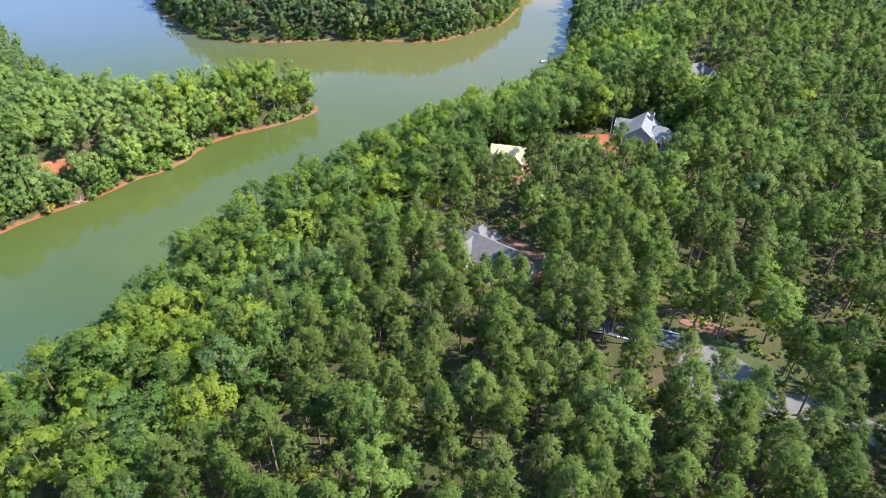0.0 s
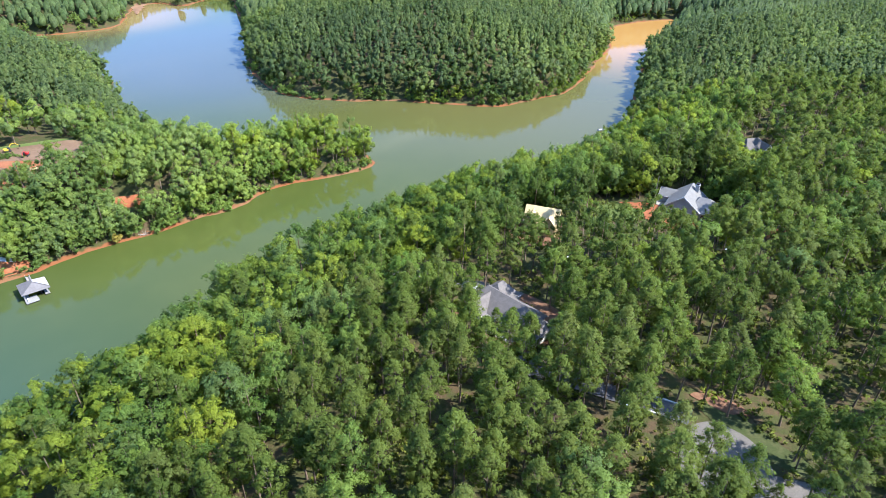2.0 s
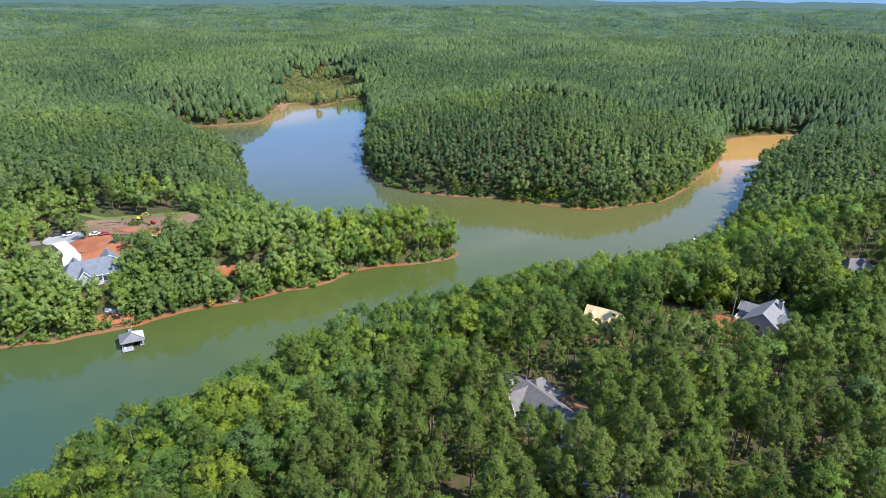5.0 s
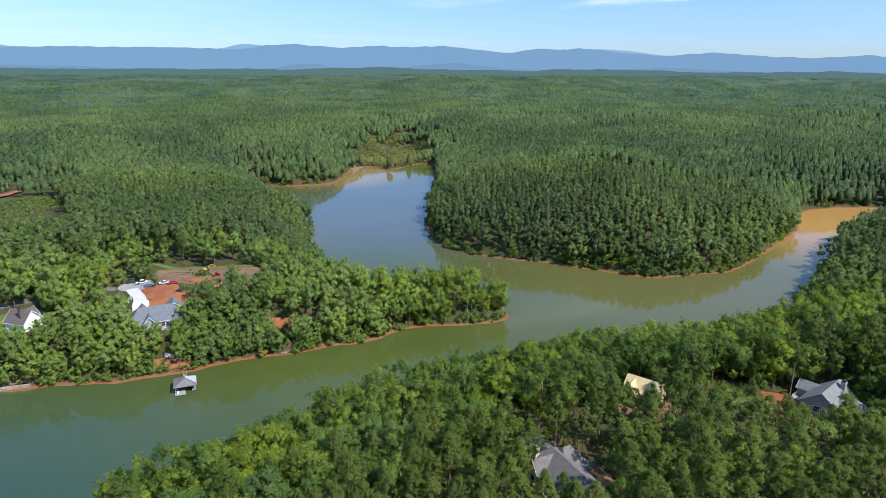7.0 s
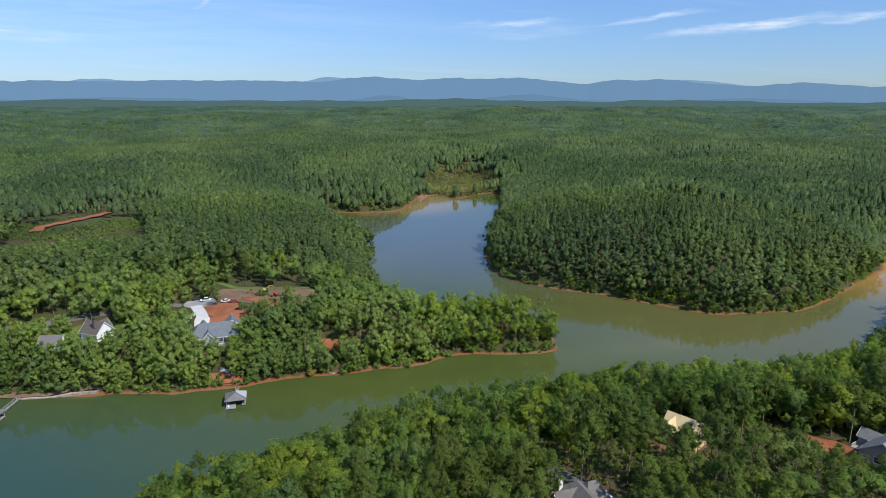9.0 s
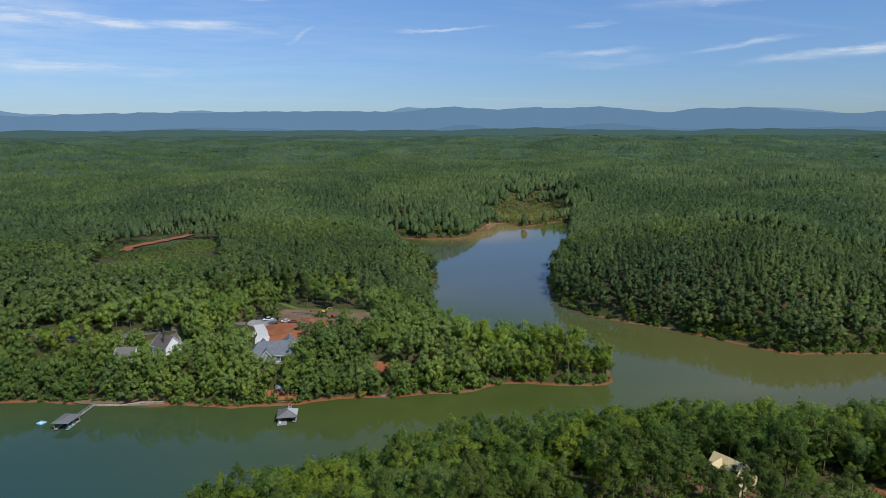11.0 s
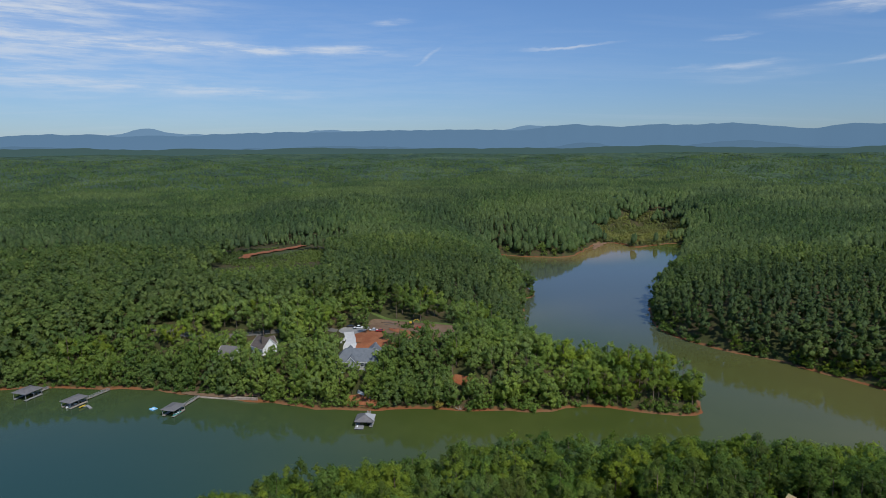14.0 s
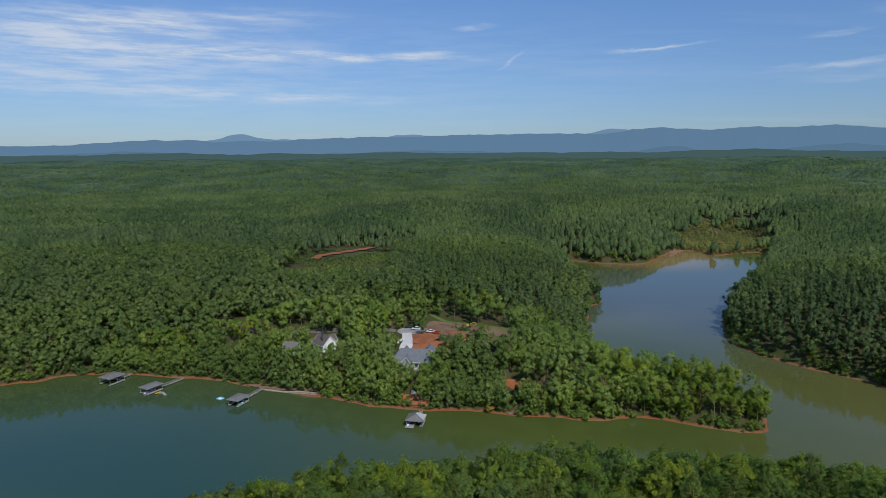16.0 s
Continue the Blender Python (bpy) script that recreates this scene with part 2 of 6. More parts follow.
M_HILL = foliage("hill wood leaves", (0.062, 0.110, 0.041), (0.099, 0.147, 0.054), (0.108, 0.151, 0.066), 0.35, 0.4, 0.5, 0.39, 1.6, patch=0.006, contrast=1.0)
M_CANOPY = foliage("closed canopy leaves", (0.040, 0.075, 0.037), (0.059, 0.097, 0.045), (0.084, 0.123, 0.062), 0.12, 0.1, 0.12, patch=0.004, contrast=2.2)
M_SHRUB = foliage("undergrowth leaves", (0.075, 0.11, 0.020), (0.135, 0.17, 0.028), (0.16, 0.16, 0.04), 1.5, 0.3, 2.4, 0.42, 4.0)
M_BARK = surface("pine bark", (0.14, 0.10, 0.075), (0.22, 0.17, 0.13), 1.5, 0.9)
M_STRAW = surface("red-brown pine straw", (0.15, 0.075, 0.042), (0.21, 0.115, 0.065), 0.25, 0.95, 2.0)
M_PALE = surface("new white concrete", (0.50, 0.485, 0.46), (0.58, 0.57, 0.545), 0.3, 0.85, 3.0)
M_CLAY = surface("red clay", (0.25, 0.080, 0.032), (0.31, 0.125, 0.056), 0.12, 0.95, 1.2)
M_DIRT = surface("brown bare dirt", (0.155, 0.095, 0.054), (0.205, 0.135, 0.082), 0.1, 0.95, 1.0)
M_MUD = surface("brown lake mud", (0.20, 0.115, 0.062), (0.26, 0.155, 0.088), 0.1, 0.8, 1.0)
M_CONC = surface("pale concrete", (0.25, 0.245, 0.235), (0.31, 0.305, 0.295), 0.3, 0.85, 3.0)
M_GRAVEL = surface("grey gravel road", (0.128, 0.119, 0.104), (0.160, 0.149, 0.132), 0.2, 0.9, 3.0)
M_ASPH = surface("dark asphalt", (0.075, 0.075, 0.08), (0.11, 0.11, 0.11), 0.2, 0.9, 4.0)
M_GRASS = surface("grass", (0.085, 0.125, 0.026), (0.125, 0.16, 0.042), 0.25, 0.95, 2.5)
# olive grass, its tone cut by a third to paint in tree shade
M_ROUGH = surface("rough dry grass darkened for shade", (0.042, 0.060, 0.015), (0.072, 0.080, 0.028), 0.4, 0.95, 3.0)
M_WHITE = surface("white painted trim", (0.78, 0.78, 0.76), (0.82, 0.82, 0.80), 1.0, 0.6)
M_SHINGLE = surface("grey-brown shingles", (0.140, 0.129, 0.119), (0.180, 0.166, 0.154), 0.8, 0.9, 6.0)
M_SLATE = surface("blue-grey shingles", (0.125, 0.138, 0.152), (0.165, 0.178, 0.192), 0.8, 0.9, 6.0)
M_SIDING = surface("grey siding", (0.30, 0.31, 0.31), (0.36, 0.37, 0.37), 0.5, 0.7, 5.0)
M_PLY = surface("yellow plywood sheathing", (0.58, 0.46, 0.24), (0.66, 0.53, 0.29), 0.4, 0.8, 3.0)


def ground_material():
    m, n, l, b = material("woodland floor", 0.95, 0.0, 0.15)
    geo = n.new("ShaderNodeNewGeometry")
    sep = n.new("ShaderNodeSeparateXYZ")
    l.new(geo.outputs["Position"], sep.inputs[0])
    big = noise_node(n, l, 0.05, 4)
    mid = noise_node(n, l, 0.35, 4)
    fine = noise_node(n, l, 2.2, 3)
    col = blend(n, l, spread(n, l, mid.outputs["Fac"], 0.40, 0.60), (0.092, 0.064, 0.034), (0.055, 0.066, 0.019))
    col = blend(n, l, spread(n, l, big.outputs["Fac"], 0.45, 0.62), col, (0.050, 0.060, 0.018))
    col = blend(n, l, spread(n, l, fine.outputs["Fac"], 0.3, 0.7, 0.0, 0.5), col, (0.04, 0.034, 0.018))
    edge = n.new("ShaderNodeMath")
    edge.operation = "MULTIPLY_ADD"
    edge.inputs[1].default_value = 1.6
    l.new(mid.outputs["Fac"], edge.inputs[0])
    l.new(sep.outputs["Z"], edge.inputs[2])
    bank = spread(n, l, edge.outputs[0], 1.12, 1.62)
    clay = blend(n, l, spread(n, l, big.outputs["Fac"], 0.4, 0.6), (0.195, 0.074, 0.029), (0.18, 0.092, 0.044))
    col = blend(n, l, bank, clay, col)
    l.new(col, b.inputs["Base Color"])
    bump(n, l, fine.outputs["Fac"], b, 0.6, 0.25)
    return m


def water_material():
    m, n, l, b = material("turbid lake water", 0.045, 0.0, 0.5)
    b.inputs["IOR"].default_value = 1.33
    geo = n.new("ShaderNodeNewGeometry")

    def reach(x, y, near, far):
        d = n.new("ShaderNodeVectorMath")
        d.operation = "DISTANCE"
        d.inputs[1].default_value = (x, y, 0)
        l.new(geo.outputs["Position"], d.inputs[0])
        return spread(n, l, d.outputs["Value"], near, far, 1.0, 0.0)

    silt = noise_node(n, l, 0.02, 4)
    ripple = noise_node(n, l, 0.9, 2)
    col = blend(n, l, spread(n, l, silt.outputs["Fac"], 0.35, 0.65), (0.054, 0.072, 0.016), (0.064, 0.080, 0.019))
    # teal painted into the near reach in place of reflected sky
    col = blend(n, l, reach(-130, -30, 70, 220), col, (0.022, 0.058, 0.046))
    col = blend(n, l, reach(20, 450, 60, 240), col, (0.095, 0.092, 0.030))
    # cove greyed: murky water plus sky reflection put into the base colour
    col = blend(n, l, reach(-225, 490, 70, 200), col, (0.070, 0.083, 0.068))
    col = blend(n, l, reach(120, 640, 60, 215), col, (0.36, 0.20, 0.06))
    col = blend(n, l, reach(-412, 610, 40, 120), col, (0.22, 0.15, 0.06))
    l.new(col, b.inputs["Base Color"])
    bump(n, l, ripple.outputs["Fac"], b, 0.12, 0.05)
    return m


M_GROUND = ground_material()
M_WATER = water_material()


# backdrop surface: haze painted as emission over a faint base colour
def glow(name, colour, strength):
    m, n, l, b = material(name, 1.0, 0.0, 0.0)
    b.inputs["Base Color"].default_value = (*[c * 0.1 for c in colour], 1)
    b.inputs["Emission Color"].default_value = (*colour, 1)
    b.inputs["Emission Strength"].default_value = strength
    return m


# ---- mesh helpers ----
def mesh_np(name, verts, quads=None, tris=None, mats=(), quad_mat=None, tri_mat=None, smooth=False, normals=None, tone=None):
    """A mesh straight from arrays of quads and triangles."""
    quads = np.zeros((0, 4), np.int32) if quads is None else np.asarray(quads, np.int32)
    tris = np.zeros((0, 3), np.int32) if tris is None else np.asarray(tris, np.int32)
    me = bpy.data.meshes.new(name)
    me.vertices.add(len(verts))
    me.vertices.foreach_set("co", np.asarray(verts, np.float32).ravel())
    loops = np.concatenate([quads.ravel(), tris.ravel()])
    me.loops.add(len(loops))
    me.loops.foreach_set("vertex_index", loops)
    count = len(quads) + len(tris)
    me.polygons.add(count)
    starts = np.concatenate([np.arange(len(quads)) * 4, len(quads) * 4 + np.arange(len(tris)) * 3]).astype(np.int32)
    me.polygons.foreach_set("loop_start", starts)
    index = np.zeros(count, np.int32)
    if quad_mat is not None:
        index[:len(quads)] = quad_mat
    if tri_mat is not None:
        index[len(quads):] = tri_mat
    for mt in mats:
        me.materials.append(mt)
    me.polygons.foreach_set("material_index", index)
    me.polygons.foreach_set("use_smooth", np.full(count, smooth))
    me.update(calc_edges=True)
    if normals is not None:
        me.polygons.foreach_set("use_smooth", np.ones(count, bool))
        me.normals_split_custom_set_from_vertices(np.asarray(normals, np.float32))
    if tone is not None:
        # one random number for each tree
        me.attributes.new("tone", "FLOAT", "POINT").data.foreach_set("value", np.asarray(tone, np.float32))
    return me


def hashed(i, j, seed):
    h = (i.astype(np.int64) * 374761393 + j.astype(np.int64) * 668265263 + seed * 974711) & 0x7FFFFFFF
    h = ((h ^ (h >> 13)) * 1274126177) & 0x7FFFFFFF
    return ((h ^ (h >> 16)) & 0xFFFF) / 65535.0


def vnoise(x, y, size, seed=0):
    """Smooth value noise from 0 to 1 with lumps of the given size."""
    x, y = np.asarray(x, float) / size, np.asarray(y, float) / size
    i, j = np.floor(x), np.floor(y)
    u, v = x - i, y - j
    u, v = u * u * (3 - 2 * u), v * v * (3 - 2 * v)
    a, b = hashed(i, j, seed), hashed(i + 1, j, seed)
    c, d = hashed(i, j + 1, seed), hashed(i + 1, j + 1, seed)
    return (a * (1 - u) + b * u) * (1 - v) + (c * (1 - u) + d * u) * v


def step(x, lo, hi):
    t = np.clip((x - lo) / (hi - lo), 0, 1)
    return t * t * (3 - 2 * t)


# ---- plan of the lake: shores as smooth lines through a few points ----
WEST_SHORE = [(-430, -330), (-380, -150), (-330, -60), (-309, -12), (-306, 24), (-276, 64), (-250, 90), (-213, 119), (-184, 140), (-164, 161),
              (-140, 191), (-110, 225), (-97, 249), (-74, 265), (-61, 281), (-69, 296), (-90, 301), (-108, 291), (-125, 282), (-142, 275), (-158, 278), (-178, 291), (-212, 322), (-240, 350), (-268, 378)]
COVE = [(-276, 400), (-330, 428), (-434, 500), (-406, 526), (-377, 565), (-400, 622), (-416, 664), (-402, 686), (-369, 677), (-359, 728), (-346, 750), (-318, 700), (-286, 638), (-240, 545), (-206, 467),
        (-180, 424), (-163, 402), (-143, 387), (-107, 379), (-60, 386), (-8, 384)]
EAST_ARM = [(18, 401), (40, 423), (54, 458), (70, 515), (84, 560), (88, 630), (112, 672), (165, 700), (150, 640), (136, 598), (110, 538), (96, 465)]
NEAR_SHORE = [(87, 417), (76, 362), (56, 317), (38, 288), (20, 271), (-5, 253), (-29, 225), (-51, 201), (-69, 177), (-81, 147), (-88, 124), (-100, 105),
              (-106, 81), (-106, 55), (-106, 20), (-111, -40), (-127, -130), (-150, -330)]


def smooth_loop(points, per=5):
    p = np.array(points, float)
    a, b, c, d = np.roll(p, 1, 0), p, np.roll(p, -1, 0), np.roll(p, -2, 0)
    out = []
    for t in np.arange(per) / per:
        out.append(0.5 * (2 * b + (c - a) * t + (2 * a - 5 * b + 4 * c - d) * t ** 2 + (3 * b - a - 3 * c + d) * t ** 3))
    return np.stack(out, 1).reshape(-1, 2)


LAKE = smooth_loop(WEST_SHORE + COVE + EAST_ARM + NEAR_SHORE)


def shore(x, y):
    """Distance from the lake's shore: positive on land."""
    x, y = np.asarray(x, float).ravel(), np.asarray(y, float).ravel()
    best = np.full(x.shape, 1e9)
    inside = np.zeros(x.shape, bool)
    near = (np.abs(x + 120) < 900) & (np.abs(y - 250) < 1000)
    px, py = x[near], y[near]
    bb, ins = np.full(px.shape, 1e9), np.zeros(px.shape, bool)
    for (ax, ay), (bx, by) in zip(LAKE, np.roll(LAKE, -1, 0)):
        dx, dy = bx - ax, by - ay
        t = np.clip(((px - ax) * dx + (py - ay) * dy) / (dx * dx + dy * dy + 1e-9), 0, 1)
        bb = np.minimum(bb, (px - ax - t * dx) ** 2 + (py - ay - t * dy) ** 2)
        if ay != by:
            ins ^= ((ay > py) != (by > py)) & (px < (bx - ax) * (py - ay) / (by - ay) + ax)
    best[near], inside[near] = bb, ins
    d = np.minimum(np.sqrt(best), 600.0)
    d = np.where(inside, -d, d)
    return d + (vnoise(x, y, 11, 5) - 0.5) * 4.0 * np.exp(-np.abs(d) / 12) + (vnoise(x, y, 4, 6) - 0.5) * 1.2 * np.exp(-np.abs(d) / 6)


# level building ground: x, y, radius, height
PADS = [(13, 131, 19, 24.0), (-4, 147, 9, 24.0), (58, 86, 15, 29.5), (42, 99, 10, 30.0), (21, 186, 10, 22.0), (77, 217, 14, 18.0), (54, 213, 13, 18.0), (116, 275, 9, 20.0), (78, 196, 12, 18.0),
        (-186, 173, 9, 14.0), (-214, 185, 11, 20.6), (-203, 188, 10, 20.8), (-197, 214, 22, 23.0), (-172, 201, 8, 19.0), (-226, 137, 9, 17.0), (-238, 124, 6, 14.0), (-445, 245, 50, 30.0), (-410, 225, 40, 30.0)]


def marsh_at(x, y):
    """Strength of the marsh at the head of the cove: 1 in its middle."""
    u, v = (x + 426) * 0.90 + (y - 774) * 0.44, -(x + 426) * 0.44 + (y - 774) * 0.90
    return np.exp(-(u / 58) ** 2 - (v / 122) ** 2)


def terrain(x, y, d=None):
    x, y = np.asarray(x, float).ravel(), np.asarray(y, float).ravel()
    d = shore(x, y) if d is None else d
    r = np.hypot(x - 45, y - 10)
    land = 0.55 * step(d, 0, 1.2) + 0.25 * np.clip(d, 0, 6) / 6 + 31.0 * (1 - np.exp(-np.clip(d - 3, 0, None) / 46))
    inland = step(d, 40, 260)
    land += inland * ((vnoise(x, y, 240, 1) - 0.5) * 26 + (vnoise(x, y, 90, 2) - 0.5) * 8)
    land += step(r, 600, 1800) * ((vnoise(x, y, 700, 3) - 0.45) * 50 + (vnoise(x, y, 330, 4) - 0.5) * 34)
    land += step(r, 1500, 4300) * 34
    land = land + (58.0 - land) * 0.75 * step(r, 2600, 4200)
    # marsh at the head of the cove lies low
    low = marsh_at(x, y)
    land = land * (1 - np.clip(low * 1.5, 0, 0.985))
    for px, py, pr, pz in PADS:
        w = (1 - step(np.hypot(x - px, y - py), pr, pr + 13)) * step(d, 4, 16)
        land = land * (1 - w) + pz * w
    under = np.maximum(d * 0.28, -4.0)
    return np.where(d > 0, land, under)


def ground_z(x, y):
    return float(terrain([x], [y])[0])


# ---- ground, water, distance ----
def axis(lo, hi, fine, far):
    mid = list(np.arange(lo, hi + 0.1, fine))
    left, right, s = [], [], fine
    a, b = lo, hi
    while a > -far or b < far:
        s *= 1.16
        a, b = a - s, b + s
        left.append(a)
        right.append(b)
    return np.array(left[::-1] + mid + right)


def build_ground():
    gx, gy = axis(-460, 180, 3.8, 4900), axis(-20, 740, 3.8, 4900)
    X, Y = np.meshgrid(gx, gy)
    Z = terrain(X, Y)
    n, k = len(gx), len(gy)
    V = np.stack([X.ravel(), Y.ravel(), Z], 1)
    i = (np.arange(k - 1)[:, None] * n + np.arange(n - 1)[None]).ravel()
    me = mesh_np("ground", V, np.stack([i, i + 1, i + n + 1, i + n], 1), mats=(M_GROUND,), smooth=True)
    return tagged(new("ground", me), "wooded rolling ground with leaf litter and red clay banks", "ground", kind="structure")


build_ground()
xs, ys = np.linspace(-640, 300, 48), np.linspace(-420, 820, 62)
X, Y = np.meshgrid(xs, ys)
i = (np.arange(61)[:, None] * 48 + np.arange(47)[None]).ravel()
tagged(new("water", mesh_np("water", np.stack([X.ravel(), Y.ravel(), np.zeros(X.size)], 1), np.stack([i, i + 1, i + 49, i + 48], 1), mats=(M_WATER,), smooth=True)),
       "calm turbid green lake water with brown silt", "water", kind="structure")

# mountain skyline: direction to the left of +y in degrees, height in degrees over eye level
RIDGE = [(-60, 1.4), (-30, 1.3), (-12, 1.15), (-6, 1.09), (-3.5, 0.85), (3.3, 1.35), (7.6, 1.18), (11.3, 1.37), (15.1, 1.79), (20.9, 1.46), (27, 1.85), (30, 1.68), (33.3, 1.95), (36, 1.64),
         (39.5, 1.96), (43.5, 1.78), (47, 1.5), (55.5, 1.6), (63.3, 1.27), (68.4, 1.23), (73.3, 1.09), (76.2, 1.43), (79.4, 1.05), (84.6, 0.95), (90.6, 0.67), (94.2, 0.59), (110, 0.7)]


def build_mountains():
    az = np.arange(-75, 121, 0.2)
    pa, pe = np.array(RIDGE).T
    prof = np.interp(az, pa, pe)
    k = np.exp(-np.linspace(-2, 2, 9) ** 2)
    prof = np.convolve(np.pad(prof, 4, "edge"), k / k.sum(), "valid")
    def rise(*peaks):
        return sum(h * np.exp(-((az - c) / w) ** 2) for c, h, w in peaks)

    def fray(shift, rough):
        return ((vnoise(az + shift, az * 0, 2.6, 21) - 0.5) * 1.6 + (vnoise(az + shift, az * 0, 0.9, 22) - 0.5) * 0.7 + (vnoise(az + shift, az * 0, 0.4, 23) - 0.5) * 0.35) * rough

    # each ridge glows in a colour with its distance haze painted in
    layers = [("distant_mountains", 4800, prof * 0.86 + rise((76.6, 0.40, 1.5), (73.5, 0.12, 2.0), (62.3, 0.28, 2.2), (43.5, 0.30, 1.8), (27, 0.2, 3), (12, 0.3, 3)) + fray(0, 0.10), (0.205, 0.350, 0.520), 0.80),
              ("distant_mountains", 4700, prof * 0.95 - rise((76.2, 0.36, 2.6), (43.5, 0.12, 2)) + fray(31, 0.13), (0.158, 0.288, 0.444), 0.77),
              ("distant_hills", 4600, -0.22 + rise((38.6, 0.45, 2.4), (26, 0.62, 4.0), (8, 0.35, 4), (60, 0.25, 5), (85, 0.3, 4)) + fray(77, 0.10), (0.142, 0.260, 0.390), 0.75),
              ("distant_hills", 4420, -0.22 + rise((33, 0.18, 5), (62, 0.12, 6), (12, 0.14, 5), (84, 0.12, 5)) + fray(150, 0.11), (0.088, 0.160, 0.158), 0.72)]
    for name, dist, e, colour, power in layers:
        a = np.radians(az)
        top = np.stack([45 - dist * np.sin(a), 10 + dist * np.cos(a), EYE + dist * np.tan(np.radians(e))], 1)
        back = top * [1.02, 1.02, 1] + [0, 0, -40]
        low = np.stack([45 - (dist - 150) * np.sin(a), 10 + (dist - 150) * np.cos(a), np.full(len(a), 20.0)], 1)
        n = len(az)
        i = np.arange(n - 1)
        Q = np.concatenate([np.stack([i + 1, i, i + n, i + n + 1], 1), np.stack([i + n + 1, i + n, i + 2 * n, i + 2 * n + 1], 1)])
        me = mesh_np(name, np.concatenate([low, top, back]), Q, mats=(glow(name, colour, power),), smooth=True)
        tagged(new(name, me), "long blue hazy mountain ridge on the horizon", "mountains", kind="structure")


build_mountains()

# ---- plants ----


def sprays(centres, radii, per, size, heart, gen, up=0.35):
    """Leaf sprays: small loose triangles in and round each clump, turned outwards."""
    n = len(centres) * per
    c, r = np.repeat(centres, per, 0), np.repeat(radii, per)
    u = gen.normal(size=(n, 3))
    u[:, 2] += up
    u /= np.linalg.norm(u, axis=1)[:, None]
    p = c + u * (r * gen.uniform(0.62, 1.18, n))[:, None]
    out = p - heart
    out /= np.linalg.norm(out, axis=1)[:, None] + 1e-6
    nn = u + 0.6 * out + gen.normal(size=(n, 3)) * 0.55
    nn /= np.linalg.norm(nn, axis=1)[:, None]
    t = np.cross(nn, gen.normal(size=(n, 3)))
    t /= np.linalg.norm(t, axis=1)[:, None]
    b = np.cross(nn, t)
    s = (size * gen.uniform(0.65, 1.35, n))[:, None]
    V = np.stack([p + t * s * 1.1, p - t * s * 0.6 + b * s * 0.62, p - t * s * 0.6 - b * s * 0.62], 1).reshape(-1, 3)
    soft = 0.45 * u + 0.95 * out + 0.22 * nn
    soft /= np.linalg.norm(soft, axis=1)[:, None]
    return V, np.arange(n * 3).reshape(-1, 3), np.repeat(soft, 3, 0)


NO_QUADS = np.zeros((0, 4), int)


def leafy(sp, hr):
    """Sprays and hearts as one mesh: vertices, quads, triangles, quad and triangle materials, normals."""
    (V, L, N), (hv, T, hn) = sp, hr
    T = np.concatenate([L, T + len(V)])
    return np.concatenate([V, hv]), NO_QUADS, T, np.zeros(0, int), np.zeros(len(T), int), np.concatenate([N, hn])


def hearts(centres, radii, gen):
    """The dense inside of each clump."""
    base = np.array([(1, 0, 0), (0, 1, 0), (-1, 0, 0), (0, -1, 0), (0, 0, 1), (0, 0, -1)], float)
    F = np.array([(0, 1, 4), (1, 2, 4), (2, 3, 4), (3, 0, 4), (1, 0, 5), (2, 1, 5), (3, 2, 5), (0, 3, 5)])
    V = centres[:, None] + base[None] * radii[:, None, None] * gen.uniform(0.7, 1.05, (len(centres), 6, 1))
    N = np.tile(base, (len(centres), 1))
    return V.reshape(-1, 3), (F[None] + np.arange(len(centres))[:, None, None] * 6).reshape(-1, 3), N


def pine_clumps(gen, h, base, wide, n):
    t = np.sort(gen.uniform(0, 1, n)) ** 0.9
    z = base * h + (1 - base) * h * t * 0.97
    reach = wide * np.clip(np.minimum(1.0, 0.6 + t * 1.5) * (1.06 - t ** 2.8), 0.08, 1)
    a = np.arange(n) * 2.4 + gen.uniform(-0.6, 0.6, n)
    q = reach * np.sqrt(gen.uniform(0.1, 1.0, n))
    return np.stack([q * np.cos(a), q * np.sin(a), z + gen.normal(size=n) * 0.2], 1)


def broad_clumps(gen, h, base, wide, n):
    u = gen.normal(size=(n, 3))
    u /= np.linalg.norm(u, axis=1)[:, None]
    u *= gen.uniform(0.55, 1.0, n)[:, None]
    mid = h * (base + 1) / 2
    lobes = 1 + 0.22 * np.sin(3 * np.arctan2(u[:, 1], u[:, 0]) + gen.uniform(0, 6))
    return np.stack([u[:, 0] * wide * lobes, u[:, 1] * wide * lobes, mid + u[:, 2] * h * (1 - base) / 2 * 0.93], 1)


def tube(points, radii, sides=6):
    """Tapered limb along points; quads."""
    pts, V = np.array(points, float), []
    for k, p in enumerate(pts):
        d = pts[min(k + 1, len(pts) - 1)] - pts[max(k - 1, 0)]
        d /= np.linalg.norm(d) + 1e-9
        s = np.cross(d, (0.3, 1, 0.1))
        s /= np.linalg.norm(s)
        q = np.cross(d, s)
        for j in range(sides):
            a = 2 * math.pi * j / sides
            V.append(p + radii[k] * (math.cos(a) * s + math.sin(a) * q))
    Q = [(k * sides + j, k * sides + (j + 1) % sides, (k + 1) * sides + (j + 1) % sides, (k + 1) * sides + j) for k in range(len(pts) - 1) for j in range(sides)]
    return np.array(V), np.array(Q)


